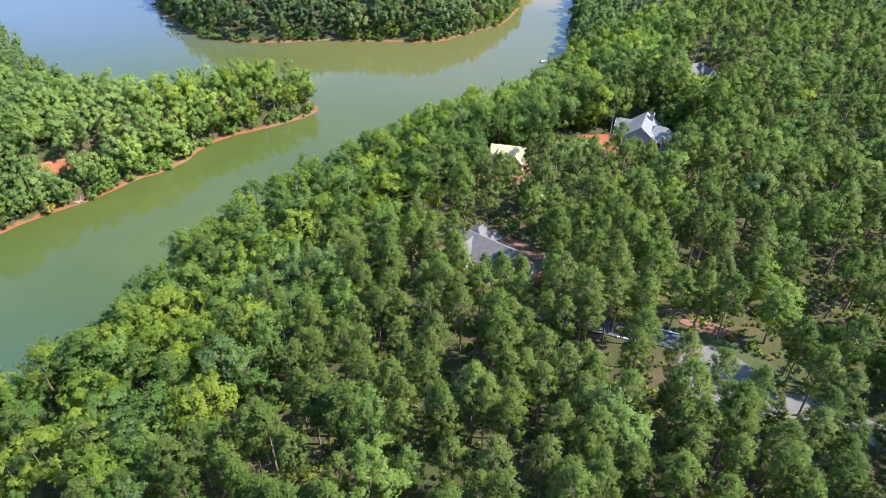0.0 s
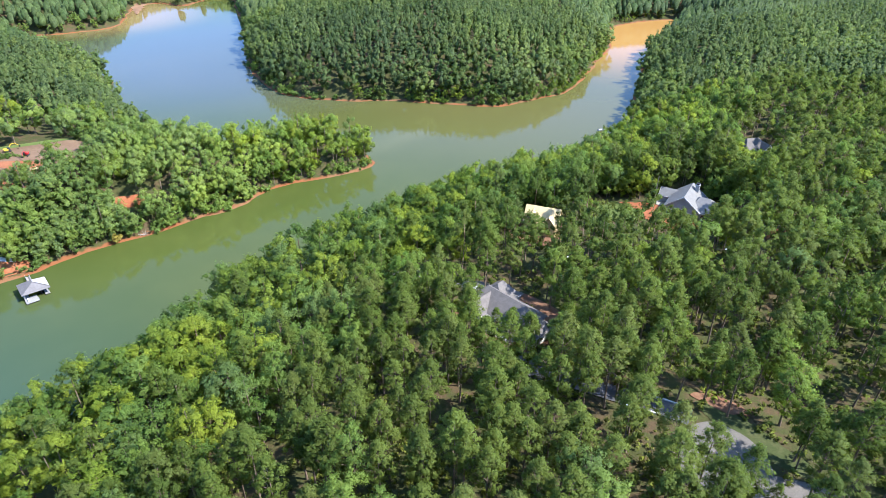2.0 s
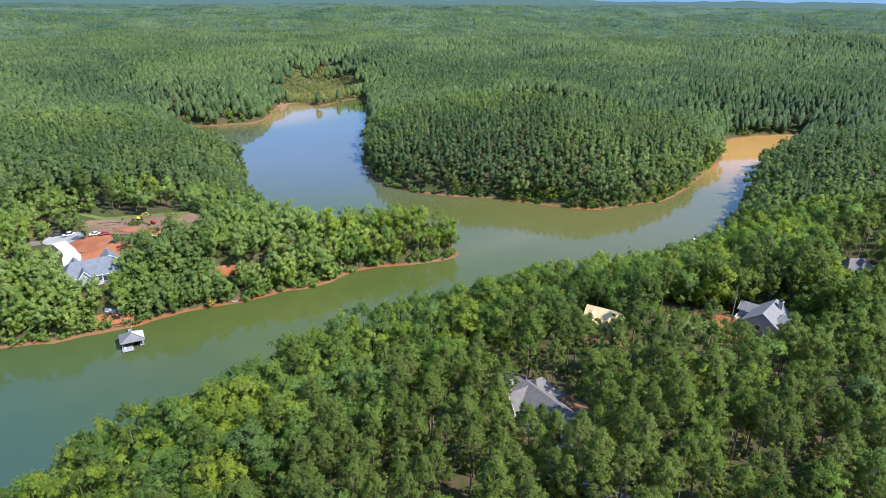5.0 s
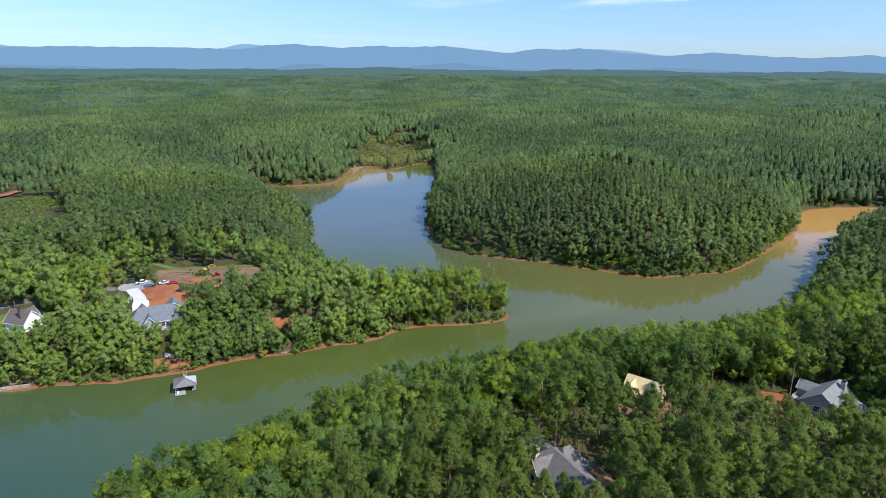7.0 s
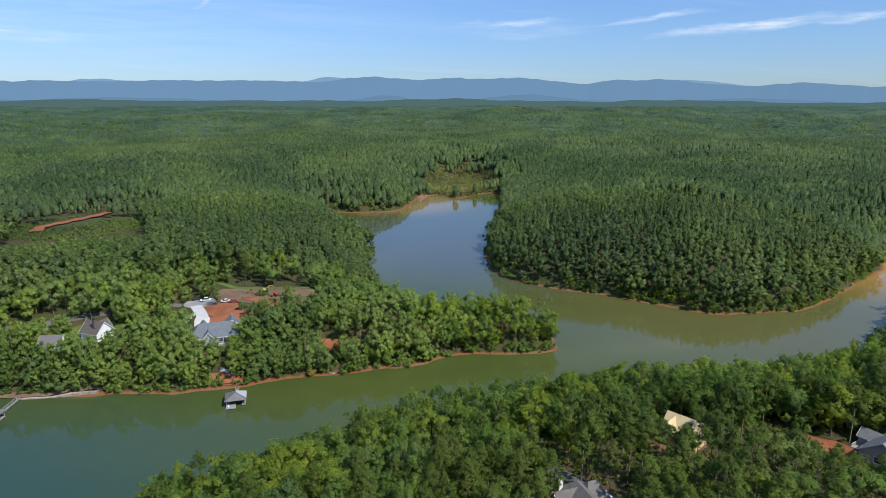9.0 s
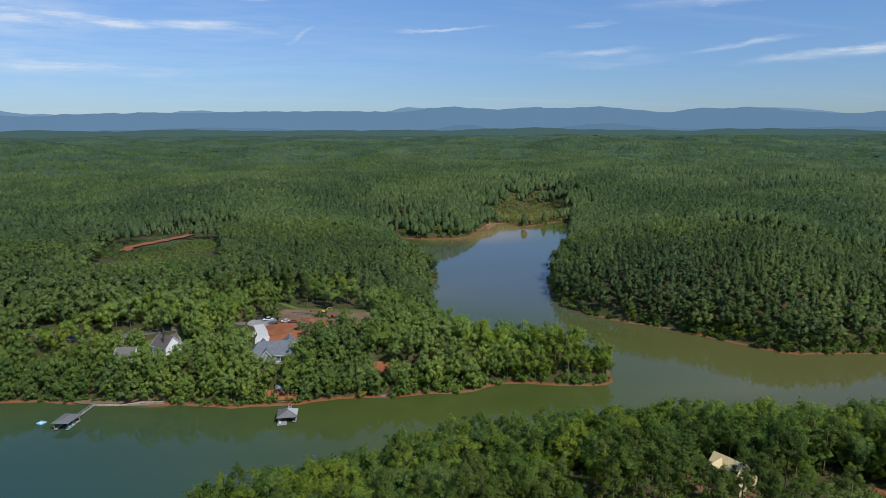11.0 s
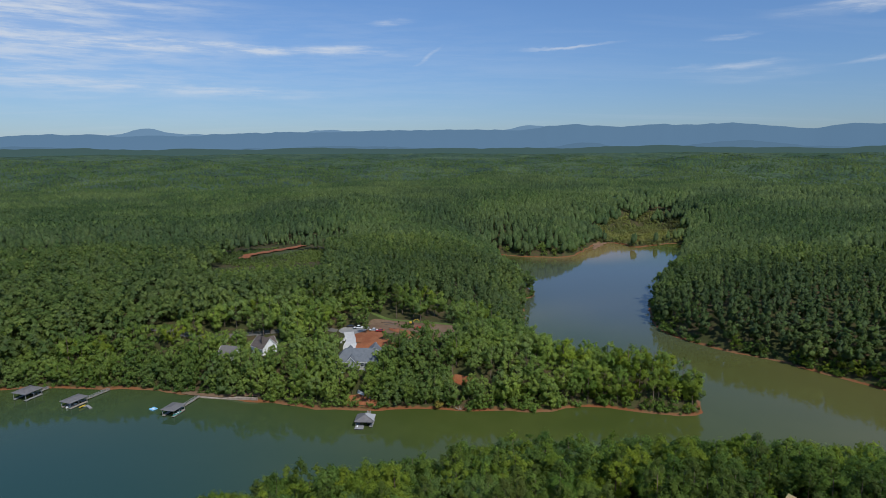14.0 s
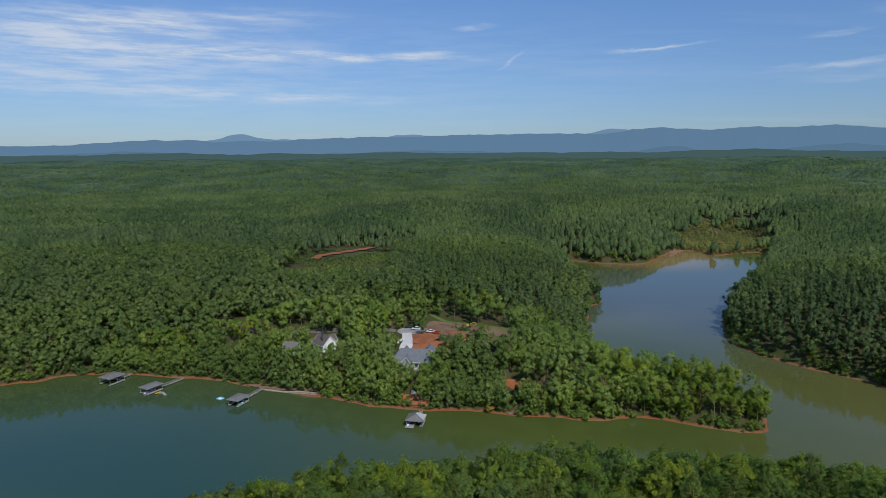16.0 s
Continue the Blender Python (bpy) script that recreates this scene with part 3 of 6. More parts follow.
def trunk_mesh(gen, clumps, h, r, limbs, sides=6):
    bend = gen.normal(size=2) * 0.25
    line = [(bend[0] * math.sin(t * 3), bend[1] * math.sin(t * 2.2), -0.4 + t * (h * 0.93 + 0.4)) for t in (0, 0.12, 0.4, 0.7, 1)]
    V, Q = tube(line, [r * 1.5, r, r * 0.85, r * 0.55, r * 0.15], sides)
    for c in clumps[gen.permutation(len(clumps))[:limbs]]:
        root = np.array((0, 0, max(c[2] - 0.9 - 0.4 * math.hypot(c[0], c[1]), 0.25 * h)))
        v, q = tube([root, root * 0.45 + c * 0.55 + (0, 0, 0.1), c], [r * 0.35, r * 0.22, r * 0.08], 4)
        Q = np.concatenate([Q, q + len(V)])
        V = np.concatenate([V, v])
    return V, Q


def tree_shape(seed, kind, level):
    """Vertices, quads, triangles, quad materials of one tree. level 0 is the finest."""
    gen = np.random.default_rng(seed)
    if kind == "pine":
        h, base, wide, r = gen.uniform(18, 21), gen.uniform(0.42, 0.52), gen.uniform(3.2, 4.1), 0.2
        n, per, size, cr = [(72, 21, 0.30, 0.76), (48, 17, 0.37, 0.90), (22, 10, 0.52, 1.15), (9, 10, 0.75, 1.7), (5, 7, 0.85, 1.6)][level]
        c = pine_clumps(gen, h, base, wide, n)
    else:
        h, base, wide, r = gen.uniform(16, 19.5), gen.uniform(0.10, 0.20), gen.uniform(4.4, 5.8), 0.24
        n, per, size, cr = [(88, 22, 0.33, 0.98), (92, 14, 0.41, 1.0), (34, 14, 0.50, 1.5), (16, 12, 0.70, 2.0), (10, 8, 0.80, 1.9)][level]
        c = broad_clumps(gen, h, base, wide, n)
    rad = cr * gen.uniform(0.75, 1.25, n)
    heart = np.array((0, 0, h * (0.35 + 0.5 * base)))
    leaves = sprays(c, rad, per, size, heart, gen, 0.35 if level < 2 else 0.5)
    hv, T, hn = hearts(c, rad * (0.74 if level < 2 else 0.85), gen)
    out = hv - heart
    hn = hn * 0.5 + out / (np.linalg.norm(out, axis=1)[:, None] + 1e-6)
    hn /= np.linalg.norm(hn, axis=1)[:, None] + 1e-6
    return h, c, r, leafy(leaves, (hv, T, hn)), gen


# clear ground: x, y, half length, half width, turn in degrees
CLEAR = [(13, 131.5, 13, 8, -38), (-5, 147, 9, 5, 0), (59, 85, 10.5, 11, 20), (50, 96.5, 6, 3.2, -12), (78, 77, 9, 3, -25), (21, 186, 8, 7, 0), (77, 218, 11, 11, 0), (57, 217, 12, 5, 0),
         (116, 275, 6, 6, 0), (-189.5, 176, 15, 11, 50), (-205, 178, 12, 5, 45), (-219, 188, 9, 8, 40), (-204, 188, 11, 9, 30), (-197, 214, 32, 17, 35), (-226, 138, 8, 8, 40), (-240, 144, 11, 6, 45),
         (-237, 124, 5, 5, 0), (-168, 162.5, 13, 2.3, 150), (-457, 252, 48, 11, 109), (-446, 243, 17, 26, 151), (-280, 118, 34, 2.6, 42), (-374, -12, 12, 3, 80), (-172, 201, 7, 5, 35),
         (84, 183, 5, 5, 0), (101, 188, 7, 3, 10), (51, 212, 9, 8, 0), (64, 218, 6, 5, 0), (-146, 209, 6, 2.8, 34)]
LOW = [(-214, 172, 12, 8, 40, 0.55), (-268, 104, 34, 9, 42, 0.8), (110, 262, 10, 9, 0, 0.6)]
# young growth below the buildings: x, y, height of the tree tops there, heading in degrees, rise per metre, half width, length
YOUNG = [(73, 213, 20.5, 256.5, 0.47, 10, 48), (84, 213, 23, 255, 0.47, 5, 30), (57, 214, 19, 260, 0.48, 9, 36), (51, 205, 19.5, 262, 0.47, 11, 36), (23, 185, 28.6, 269, 0.52, 6, 26), (15, 131, 28.5, 268, 0.66, 7.5, 24), (60, 85, 30.5, 242, 0.90, 11, 26),
         (-187, 172, 16.2, 323.5, 0.385, 10, 26), (-216, 185, 21, 325, 0.33, 9, 46), (-203, 189, 21, 324, 0.34, 9, 34), (-194, 203, 26, 321.5, 0.33, 10, 36),
         (-226, 136, 21.3, 333, 0.36, 8, 42), (-240, 144, 18.5, 330, 0.33, 9, 26), (-264, 132, 23.5, 331, 0.30, 12, 24), (-238, 123, 19.3, 336, 0.35, 5, 36), (-446, 245, 31.0, 331, 0.01, 42, 62), (-392, 215, 31.5, 331, 0.155, 42, 140), (-146, 209, 15.2, 320, 0.36, 4, 24), (116, 271, 24.5, 254, 0.36, 8, 44), (-464, 257, 32, 151, 0.22, 60, 70)]
THIN = [(76, 200, 13, 13, 0), (92, 104, 38, 17, -22), (38, 154, 24, 8, 10)]

ROADSIDE = [(80, 97, 26, 9, -24)]


def is_clear(x, y, places=CLEAR):
    hit = np.zeros(x.shape, bool)
    for cx, cy, a, b, turn in places:
        c, s = math.cos(radians(turn)), math.sin(radians(turn))
        u, v = (x - cx) * c + (y - cy) * s, -(x - cx) * s + (y - cy) * c
        hit |= (u / a) ** 2 + (v / b) ** 2 < 1
    return hit


def young(x, y, z, tall):
    """The share of its full height that a tree keeps on ground with young growth."""
    keep = np.ones(x.shape)
    for cx, cy, top, heading, rise, half, length in YOUNG:
        c, q = math.cos(radians(heading)), math.sin(radians(heading))
        u, v = (x - cx) * c + (y - cy) * q, -(x - cx) * q + (y - cy) * c
        here = (u > -4) & (u < length) & (np.abs(v) < half)
        keep = np.where(here, np.minimum(keep, (top + rise * np.maximum(u, 0) - z) / tall), keep)
    return keep


def sites(spacing, gen, x0, x1, y0, y1):
    gx, gy = np.meshgrid(np.arange(x0, x1, spacing), np.arange(y0, y1, spacing * 0.87))
    gx[1::2] += spacing / 2
    x, y = gx.ravel() + gen.normal(size=gx.size) * spacing * 0.30, gy.ravel() + gen.normal(size=gx.size) * spacing * 0.30
    return x, y


def scattered(shapes, pick, pos, scale, turn):
    """Joined copies of whole shapes (list of V, Q, T, quad materials, triangle materials, normals)."""
    Vs, Qs, Ts, Qm, Tm, Ns, tones, off = [], [], [], [], [], [], [], 0
    for k, (V, Q, T, qm, tm, N) in enumerate(shapes):
        w = np.flatnonzero(pick == k)
        if not len(w):
            continue
        c, s = np.cos(turn[w])[:, None], np.sin(turn[w])[:, None]
        sc = scale[w]
        vx = (V[None, :, 0] * c - V[None, :, 1] * s) * sc[:, 0:1] + pos[w, 0:1]
        vy = (V[None, :, 0] * s + V[None, :, 1] * c) * sc[:, 0:1] + pos[w, 1:2]
        vz = V[None, :, 2] * sc[:, 1:2] + pos[w, 2:3]
        Vs.append(np.stack([vx, vy, vz], 2).reshape(-1, 3))
        Ns.append(np.stack([N[None, :, 0] * c - N[None, :, 1] * s, N[None, :, 0] * s + N[None, :, 1] * c, np.broadcast_to(N[None, :, 2], vx.shape)], 2).reshape(-1, 3))
        base = off + np.arange(len(w)) * len(V)
        Qs.append((Q[None] + base[:, None, None]).reshape(-1, 4))
        Ts.append((T[None] + base[:, None, None]).reshape(-1, 3))
        Qm.append(np.tile(qm, len(w)))
        tones.append(np.repeat(w * 0.618 % 1, len(V)))
        Tm.append(np.tile(tm, len(w)))
        off += len(w) * len(V)
    return np.concatenate(Vs), np.concatenate(Qs), np.concatenate(Ts), np.concatenate(Qm), np.concatenate(Tm), np.concatenate(Ns), np.concatenate(tones)


def whole_shape(seed, kind, level):
    h, c, r, (V, Q, T, qm, tm, N), gen = tree_shape(seed, kind, level)
    if level < 3:
        tv, tq = trunk_mesh(gen, c, h, r, [5, 3, 0][level], (6, 5, 3)[level])
    else:
        tv, tq = tube([(0, 0, -0.4), (0, 0, h * 0.9)], [r * 1.2, r * 0.3], 3)
    flat = tv * [1, 1, 0]
    tn = flat / (np.linalg.norm(flat, axis=1)[:, None] + 1e-6) + (0, 0, 0.01)
    return np.concatenate([V, tv]), tq + len(V), T, np.ones(len(tq), int), tm, np.concatenate([N, tn])


def far_shape(seed):
    """A far tree: an uneven tapering crown with loose sprays, slim or round."""
    gen = np.random.default_rng(seed)
    V, T = [], []
    rings = ((6.0, 3.4), (12.5, 3.0)) if seed >= 400 else ((6.0, 2.4), (13.0, 1.8))
    for z, r in rings:
        for j in range(5):
            a = 2 * math.pi * j / 5 + z
            q = r * gen.uniform(0.55, 1.4)
            V.append((q * math.cos(a), q * math.sin(a), z + gen.uniform(-1.6, 1.6)))
    V.append((gen.uniform(-0.5, 0.5), gen.uniform(-0.5, 0.5), gen.uniform(16.2, 18.2)))
    for j in range(5):
        a, b = j, (j + 1) % 5
        T += [(a, b, b + 5), (a, b + 5, a + 5), (a + 5, b + 5, 10)]
    V = np.array(V)
    N = V - (0, 0, 6.5)
    N = N * [1, 1, 0.55]
    N /= np.linalg.norm(N, axis=1)[:, None]
    z = np.array((8.5, 11.5, 14.0, 16.0))
    c = np.stack([gen.normal(size=4) * 0.7, gen.normal(size=4) * 0.7, z], 1)
    return leafy(sprays(c, np.array((2.5, 2.3, 1.8, 1.1)), 2, 1.2, np.array((0, 0, 7.0)), gen), (V, np.array(T), N))


def farther_shape(seed):
    """A tree far off: a tapering crown of few faces."""
    gen = np.random.default_rng(seed)
    wide = 4.2 if seed >= 400 else 2.8
    V, T = [], []
    for z, r in ((6.5, wide), (12.0, wide * 0.8)):
        for j in range(4):
            a = 2 * math.pi * j / 4 + z
            q = r * gen.uniform(0.7, 1.3)
            V.append((q * math.cos(a), q * math.sin(a), z + gen.uniform(-1.2, 1.2)))
    V.append((gen.uniform(-0.5, 0.5), gen.uniform(-0.5, 0.5), gen.uniform(15.8, 18.0)))
    for j in range(4):
        a, b = j, (j + 1) % 4
        T += [(a, b, b + 4), (a, b + 4, a + 4), (a + 4, b + 4, 8)]
    V = np.array(V)
    N = (V - (0, 0, 5.0)) * [1, 1, 0.6]
    return V, NO_QUADS, np.array(T), np.zeros(0, int), np.zeros(len(T), int), N / np.linalg.norm(N, axis=1)[:, None]


def farthest_shape(seed):
    """A tree top out towards the horizon."""
    gen = np.random.default_rng(seed)
    V = [(5.2 * gen.uniform(0.7, 1.3) * math.cos(j * 1.2566), 5.2 * gen.uniform(0.7, 1.3) * math.sin(j * 1.2566), 8.0) for j in range(5)]
    V = np.array(V + [(gen.uniform(-1, 1), gen.uniform(-1, 1), gen.uniform(17, 20))])
    T = np.array([(j, (j + 1) % 5, 5) for j in range(5)])
    N = (V - (0, 0, 4.0)) * [1, 1, 0.7]
    return V, NO_QUADS, T, np.zeros(0, int), np.zeros(5, int), N / np.linalg.norm(N, axis=1)[:, None]


def mid_shape(seed):
    """A tree in the middle distance: a slim pine or a broad tree."""
    gen = np.random.default_rng(seed)
    if seed >= 400:
        return tree_shape(seed, "broad", 4)[3]
    h = gen.uniform(18.5, 20.5)
    z = np.linspace(0.36, 0.95, 7) * h
    r = np.array((1.6, 1.9, 1.9, 1.7, 1.4, 1.0, 0.55)) * gen.uniform(0.85, 1.15, 7)
    c = np.stack([gen.normal(size=7) * 0.55, gen.normal(size=7) * 0.55, z], 1)
    heart = np.array((0, 0, h * 0.45))
    V, T, N = hearts(c[::2], r[::2] * 1.05, gen)
    V[:, 2] = c[::2, 2].repeat(6) + (V[:, 2] - c[::2, 2].repeat(6)) * 1.6
    out = V - heart
    N = N * 0.5 + out / (np.linalg.norm(out, axis=1)[:, None] + 1e-6)
    return leafy(sprays(c, r, 6, 0.78, heart, gen, 0.3), (V, T, N / np.linalg.norm(N, axis=1)[:, None]))


def is_broad(x, y, d, gen):
    """Broad-leaved trees keep to the shores, pines to the slopes above."""
    p = 0.92 * (1 - step(d, np.where(x < 10, 36, 34), np.where(x < 10, 86, 76))) + 0.13 + 0.5 * (vnoise(x, y, 60, 31) - 0.5)
    p = np.where(x < -100, p + 0.45, p)
    return gen.uniform(size=x.shape) < p


# pines that stand over the road end
ROAD_PINES = [(50, 75.5), (45.0, 79.5), (55.5, 72), (43, 71.5), (49.5, 67)]


def plant_woods():
    gen = np.random.default_rng(11)
    x, y = sites(6.5, gen, -420, 420, -120, 440)
    r = np.hypot(x - 45, y - 10)
    az = np.degrees(np.arctan2(-(x - 45), y - 10))
    keep = (r < 350) & (((az > -48) & (az < 104)) | (r < 110))
    x, y = np.concatenate([[p[0] for p in ROAD_PINES], x[keep]]), np.concatenate([[p[1] for p in ROAD_PINES], y[keep]])
    d = shore(x, y)
    own = np.zeros(x.shape, bool)
    own[:len(ROAD_PINES)] = True
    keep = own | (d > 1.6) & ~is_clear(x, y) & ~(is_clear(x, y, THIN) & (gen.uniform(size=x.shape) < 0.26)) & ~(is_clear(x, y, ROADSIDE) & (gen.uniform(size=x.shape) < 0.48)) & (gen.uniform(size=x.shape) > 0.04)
    x, y, d = x[keep], y[keep], d[keep]
    r = np.hypot(x - 45, y - 10)
    z = terrain(x, y, d)
    broad = is_broad(x, y, d, gen) & (np.arange(x.size) >= len(ROAD_PINES))
    keep = ~broad | (gen.uniform(size=x.shape) > 0.24) | (d < 6)
    x, y, d, z, r, broad = x[keep], y[keep], d[keep], z[keep], r[keep], broad[keep]
    thin = gen.uniform(size=x.shape)
    size = np.where(broad, gen.uniform(0.68, 1.22, x.size), gen.uniform(0.84, 1.16, x.size))
    size *= np.where((x > -112) & (y < 300) & (d < 22), np.where(broad, 1.17, 1.10), np.where(d < 8, 0.8, 1.0))
    for *place, factor in LOW:
        size[is_clear(x, y, [place])] *= factor
    size = np.where(np.arange(x.size) < len(ROAD_PINES), size, np.minimum(size, young(x, y, z, 19.5) * gen.uniform(0.85, 1.08, x.size)))
    keep = size > 0.22
    x, y, d, z, r, broad, size, thin = (a[keep] for a in (x, y, d, z, r, broad, size, thin))
    wide = size * gen.uniform(0.9, 1.15, x.size)
    turn = gen.uniform(0, 6.28, x.size)
    lime = broad & (gen.uniform(size=x.size) < np.where(x < -100, 0.07, 0.18 + 0.46 * (d < 46)))
    # single trees: the stretch of near woods round the house and the road end
    single = (x > -70) & (x < 100) & (y > 36) & (y < 130) & ~((x > 34) & (x < 76) & (y < 60))
    order = np.flatnonzero(single & (thin < 0.98))
    order = order[np.argsort(np.hypot(x[order] - 30, y[order] - 60))][:300]
    single = np.zeros(x.size, bool)
    single[order] = True
    # kinds of single trees
    kinds = [("pine_tree", "pine", M_PINE, "tall slender pine with olive-green needles on a wooded slope", 101), ("pine_tree", "pine", M_PINE, "tall pine with an open rounded crown and bare trunk", 102),
             ("pine_tree", "pine", M_PINE, "slim pine with tufted grey-green crown", 103), ("broadleaf_tree", "broad", M_OAK, "full green broadleaf tree among pines", 104),
             ("broadleaf_tree", "broad", M_OAK, "round-crowned dark green broadleaf tree", 105), ("broadleaf_tree", "broad", M_LIME, "bright yellow-green broadleaf tree near the shore", 106)]
    first = {}
    for i in order:
        k = (5 if lime[i] else 3 + i % 2) if broad[i] else i % 3
        name, kind, leaf, label, seed = kinds[k]
        m = Matrix.LocRotScale((x[i], y[i], z[i] - 0.1), Euler((0, 0, turn[i])), (wide[i], wide[i], size[i]))
        if k in first:
            m = Matrix.LocRotScale((x[i], y[i], z[i] - 0.1), Euler((0, 0, turn[i])), None)
            ob = copy_thing(first[k], m)
            ob.scale = (wide[i], wide[i], size[i])
            continue
        h, c, tr, (V, Q, T, qm, tm, N), g2 = tree_shape(seed, kind, 0)
        tv, tq = trunk_mesh(g2, c, h, tr, 10, 7)
        ob = tagged(new(name), label, "tree", "trees of the near wood")
        new("trunk", mesh_np("trunk", tv, tq, mats=(M_BARK,), smooth=True)).parent = ob
        new("crown", mesh_np("crown", V, Q, T, mats=(leaf,), normals=N)).parent = ob
        ob.matrix_basis = m
        first[k] = ob
    # the rest, joined
    pos = np.stack([x, y, z - 0.1], 1)
    sc = np.stack([wide, size], 1)
    west = x < -100
    az = np.degrees(np.arctan2(-(x - 45), y - 10))
    level_at = np.where((az < -46) | (az > 100) | (r < 26), 400.0, r)
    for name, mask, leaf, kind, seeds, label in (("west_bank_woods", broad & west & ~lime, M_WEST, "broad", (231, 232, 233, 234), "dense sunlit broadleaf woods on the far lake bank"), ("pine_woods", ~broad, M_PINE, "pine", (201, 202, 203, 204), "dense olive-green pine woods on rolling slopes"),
                                                ("broadleaf_woods", broad & ~lime & ~west, M_OAK, "broad", (211, 212, 213, 214), "dense green broadleaf woods along the lake shore"),
                                                ("light_broadleaf_woods", lime, M_LIME, "broad", (221, 222, 223), "bright yellow-green broadleaf trees scattered through shore woods")):
        for level, lo, hi in ((1, 0, 118), (2, 118, 235), (3, 235, 999)) if leaf != M_WEST else ((1, 0, 260), (2, 260, 330), (3, 330, 999)):
            w = np.flatnonzero(mask & ~single & (level_at >= lo) & (level_at < hi))
            if not len(w):
                continue
            shapes = [whole_shape(s + 50 * level, kind, level) for s in seeds]
            V, Q, T, qm, tm, N, tone = scattered(shapes, gen.integers(0, len(shapes), len(w)), pos[w], sc[w], turn[w])
            tagged(new(name, mesh_np(name, V, Q, T, (leaf, M_BARK), qm, tm, normals=N, tone=tone)), label, "woods", kind="stuff")
            print(name, level, len(w), "trees", len(Q) * 2 + len(T), "triangles")


def plant_far_woods():
    gen = np.random.default_rng(12)

    def put(name, shape, leaf, gap, near, far, share, round_leaf=None):
        x, y = sites(gap, gen, 45 - far, 45 + far * 0.8, -far * 0.25, 10 + far)
        r = np.hypot(x - 45, y - 10)
        az = np.degrees(np.arctan2(-(x - 45), y - 10))
        fade = 1 - 0.4 * step(r, near, far) if near > 900 else 1.0
        edge = r + (vnoise(x, y, 90, 46) - 0.5) * 160 * (r > 420)
        keep = (edge > near) & (edge < far) & (r > 350) & (az > -41) & (az < 97) & (gen.uniform(size=x.shape) < share * fade)
        x, y = x[keep], y[keep]
        d = shore(x, y)
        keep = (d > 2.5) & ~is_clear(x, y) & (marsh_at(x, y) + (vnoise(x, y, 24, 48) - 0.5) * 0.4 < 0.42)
        x, y, d = x[keep], y[keep], d[keep]
        z = terrain(x, y, d)
        tall = 0.80 + 0.40 * vnoise(x, y, 70, 45)
        size = np.minimum(gen.uniform(0.82, 1.18, x.size) * tall, young(x, y, z, 18.5))
        keep = size > 0.25
        x, y, z, d, size = x[keep], y[keep], z[keep], d[keep], size[keep]
        # stands of pine on the east bank, mixed round-crowned woods on the west
        mixed = gen.uniform(size=x.size) < np.clip(0.12 + 0.75 * step(-x, 170, 300) * (1 - 0.8 * step(y, 760, 1000) * step(x, -420, -300)) + 1.5 * (vnoise(x, y, 130, 47) - 0.5) + 0.9 * (1 - step(d, 12, 38)), 0.05, 0.95)
        for w, seeds, mat in ((np.flatnonzero(~mixed), range(301, 307), leaf), (np.flatnonzero(mixed), range(400, 406), round_leaf or leaf)):
            shapes = [shape(k) for k in seeds]
            V, Q, T, qm, tm, N, tone = scattered(shapes, gen.integers(0, 6, w.size), np.stack([x, y, z], 1)[w], np.stack([size * gen.uniform(0.9, 1.25, x.size), size], 1)[w], gen.uniform(0, 6.28, w.size))
            tagged(new(name, mesh_np(name, V, Q, T, (mat,), qm, tm, normals=N, tone=tone)), "dark pine stands beyond the lake" if seeds[0] == 301 else "mixed green woods on far hills", "woods", kind="stuff")

    put("middle_woods", mid_shape, M_MID, 5.7, 350, 570, 0.90, M_MIXED)
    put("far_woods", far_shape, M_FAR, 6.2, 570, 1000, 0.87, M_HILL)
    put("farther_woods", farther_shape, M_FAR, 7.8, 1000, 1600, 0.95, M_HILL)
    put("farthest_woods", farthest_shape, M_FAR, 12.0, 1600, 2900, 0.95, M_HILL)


def plant_horizon():
    """Tree tops out to the horizon as one uneven canopy."""
    az = np.concatenate([np.arange(-180, -50, 3.0), np.arange(-50, 110, 0.42), np.arange(110, 180.1, 3.0)])
    rad = np.concatenate([960 * 1.02 ** np.arange(30), 1740 * 1.0085 ** np.arange(104)])
    A, Rr = np.meshgrid(np.radians(az), rad)
    gen = np.random.default_rng(13)
    A = A + gen.normal(size=A.shape) * radians(0.05)
    Rr = Rr * (1 + gen.normal(size=A.shape) * 0.003)
    X, Y = 45 - Rr * np.sin(A), 10 + Rr * np.cos(A)
    d = np.full(X.size, 500.0)
    Z = terrain(X, Y, d) + 12 - 6.5 * (1 - step(Rr.ravel(), 1350, 1650)) + 2 * step(Rr.ravel(), 1500, 3000) + gen.uniform(-3.2, 3.2, X.size) + (vnoise(X, Y, 40, 41).ravel() - 0.5) * 7
    Z[:len(az)] -= 14
    Z = np.where(marsh_at(X, Y).ravel() > 0.2, -6.0, Z)
    n = len(az)
    i = (np.arange(len(rad) - 1)[:, None] * n + np.arange(n - 1)[None]).ravel()
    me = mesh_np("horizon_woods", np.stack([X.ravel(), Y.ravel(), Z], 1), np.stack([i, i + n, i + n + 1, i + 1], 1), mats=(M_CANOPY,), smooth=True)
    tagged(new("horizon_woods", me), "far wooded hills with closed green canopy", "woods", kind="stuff")


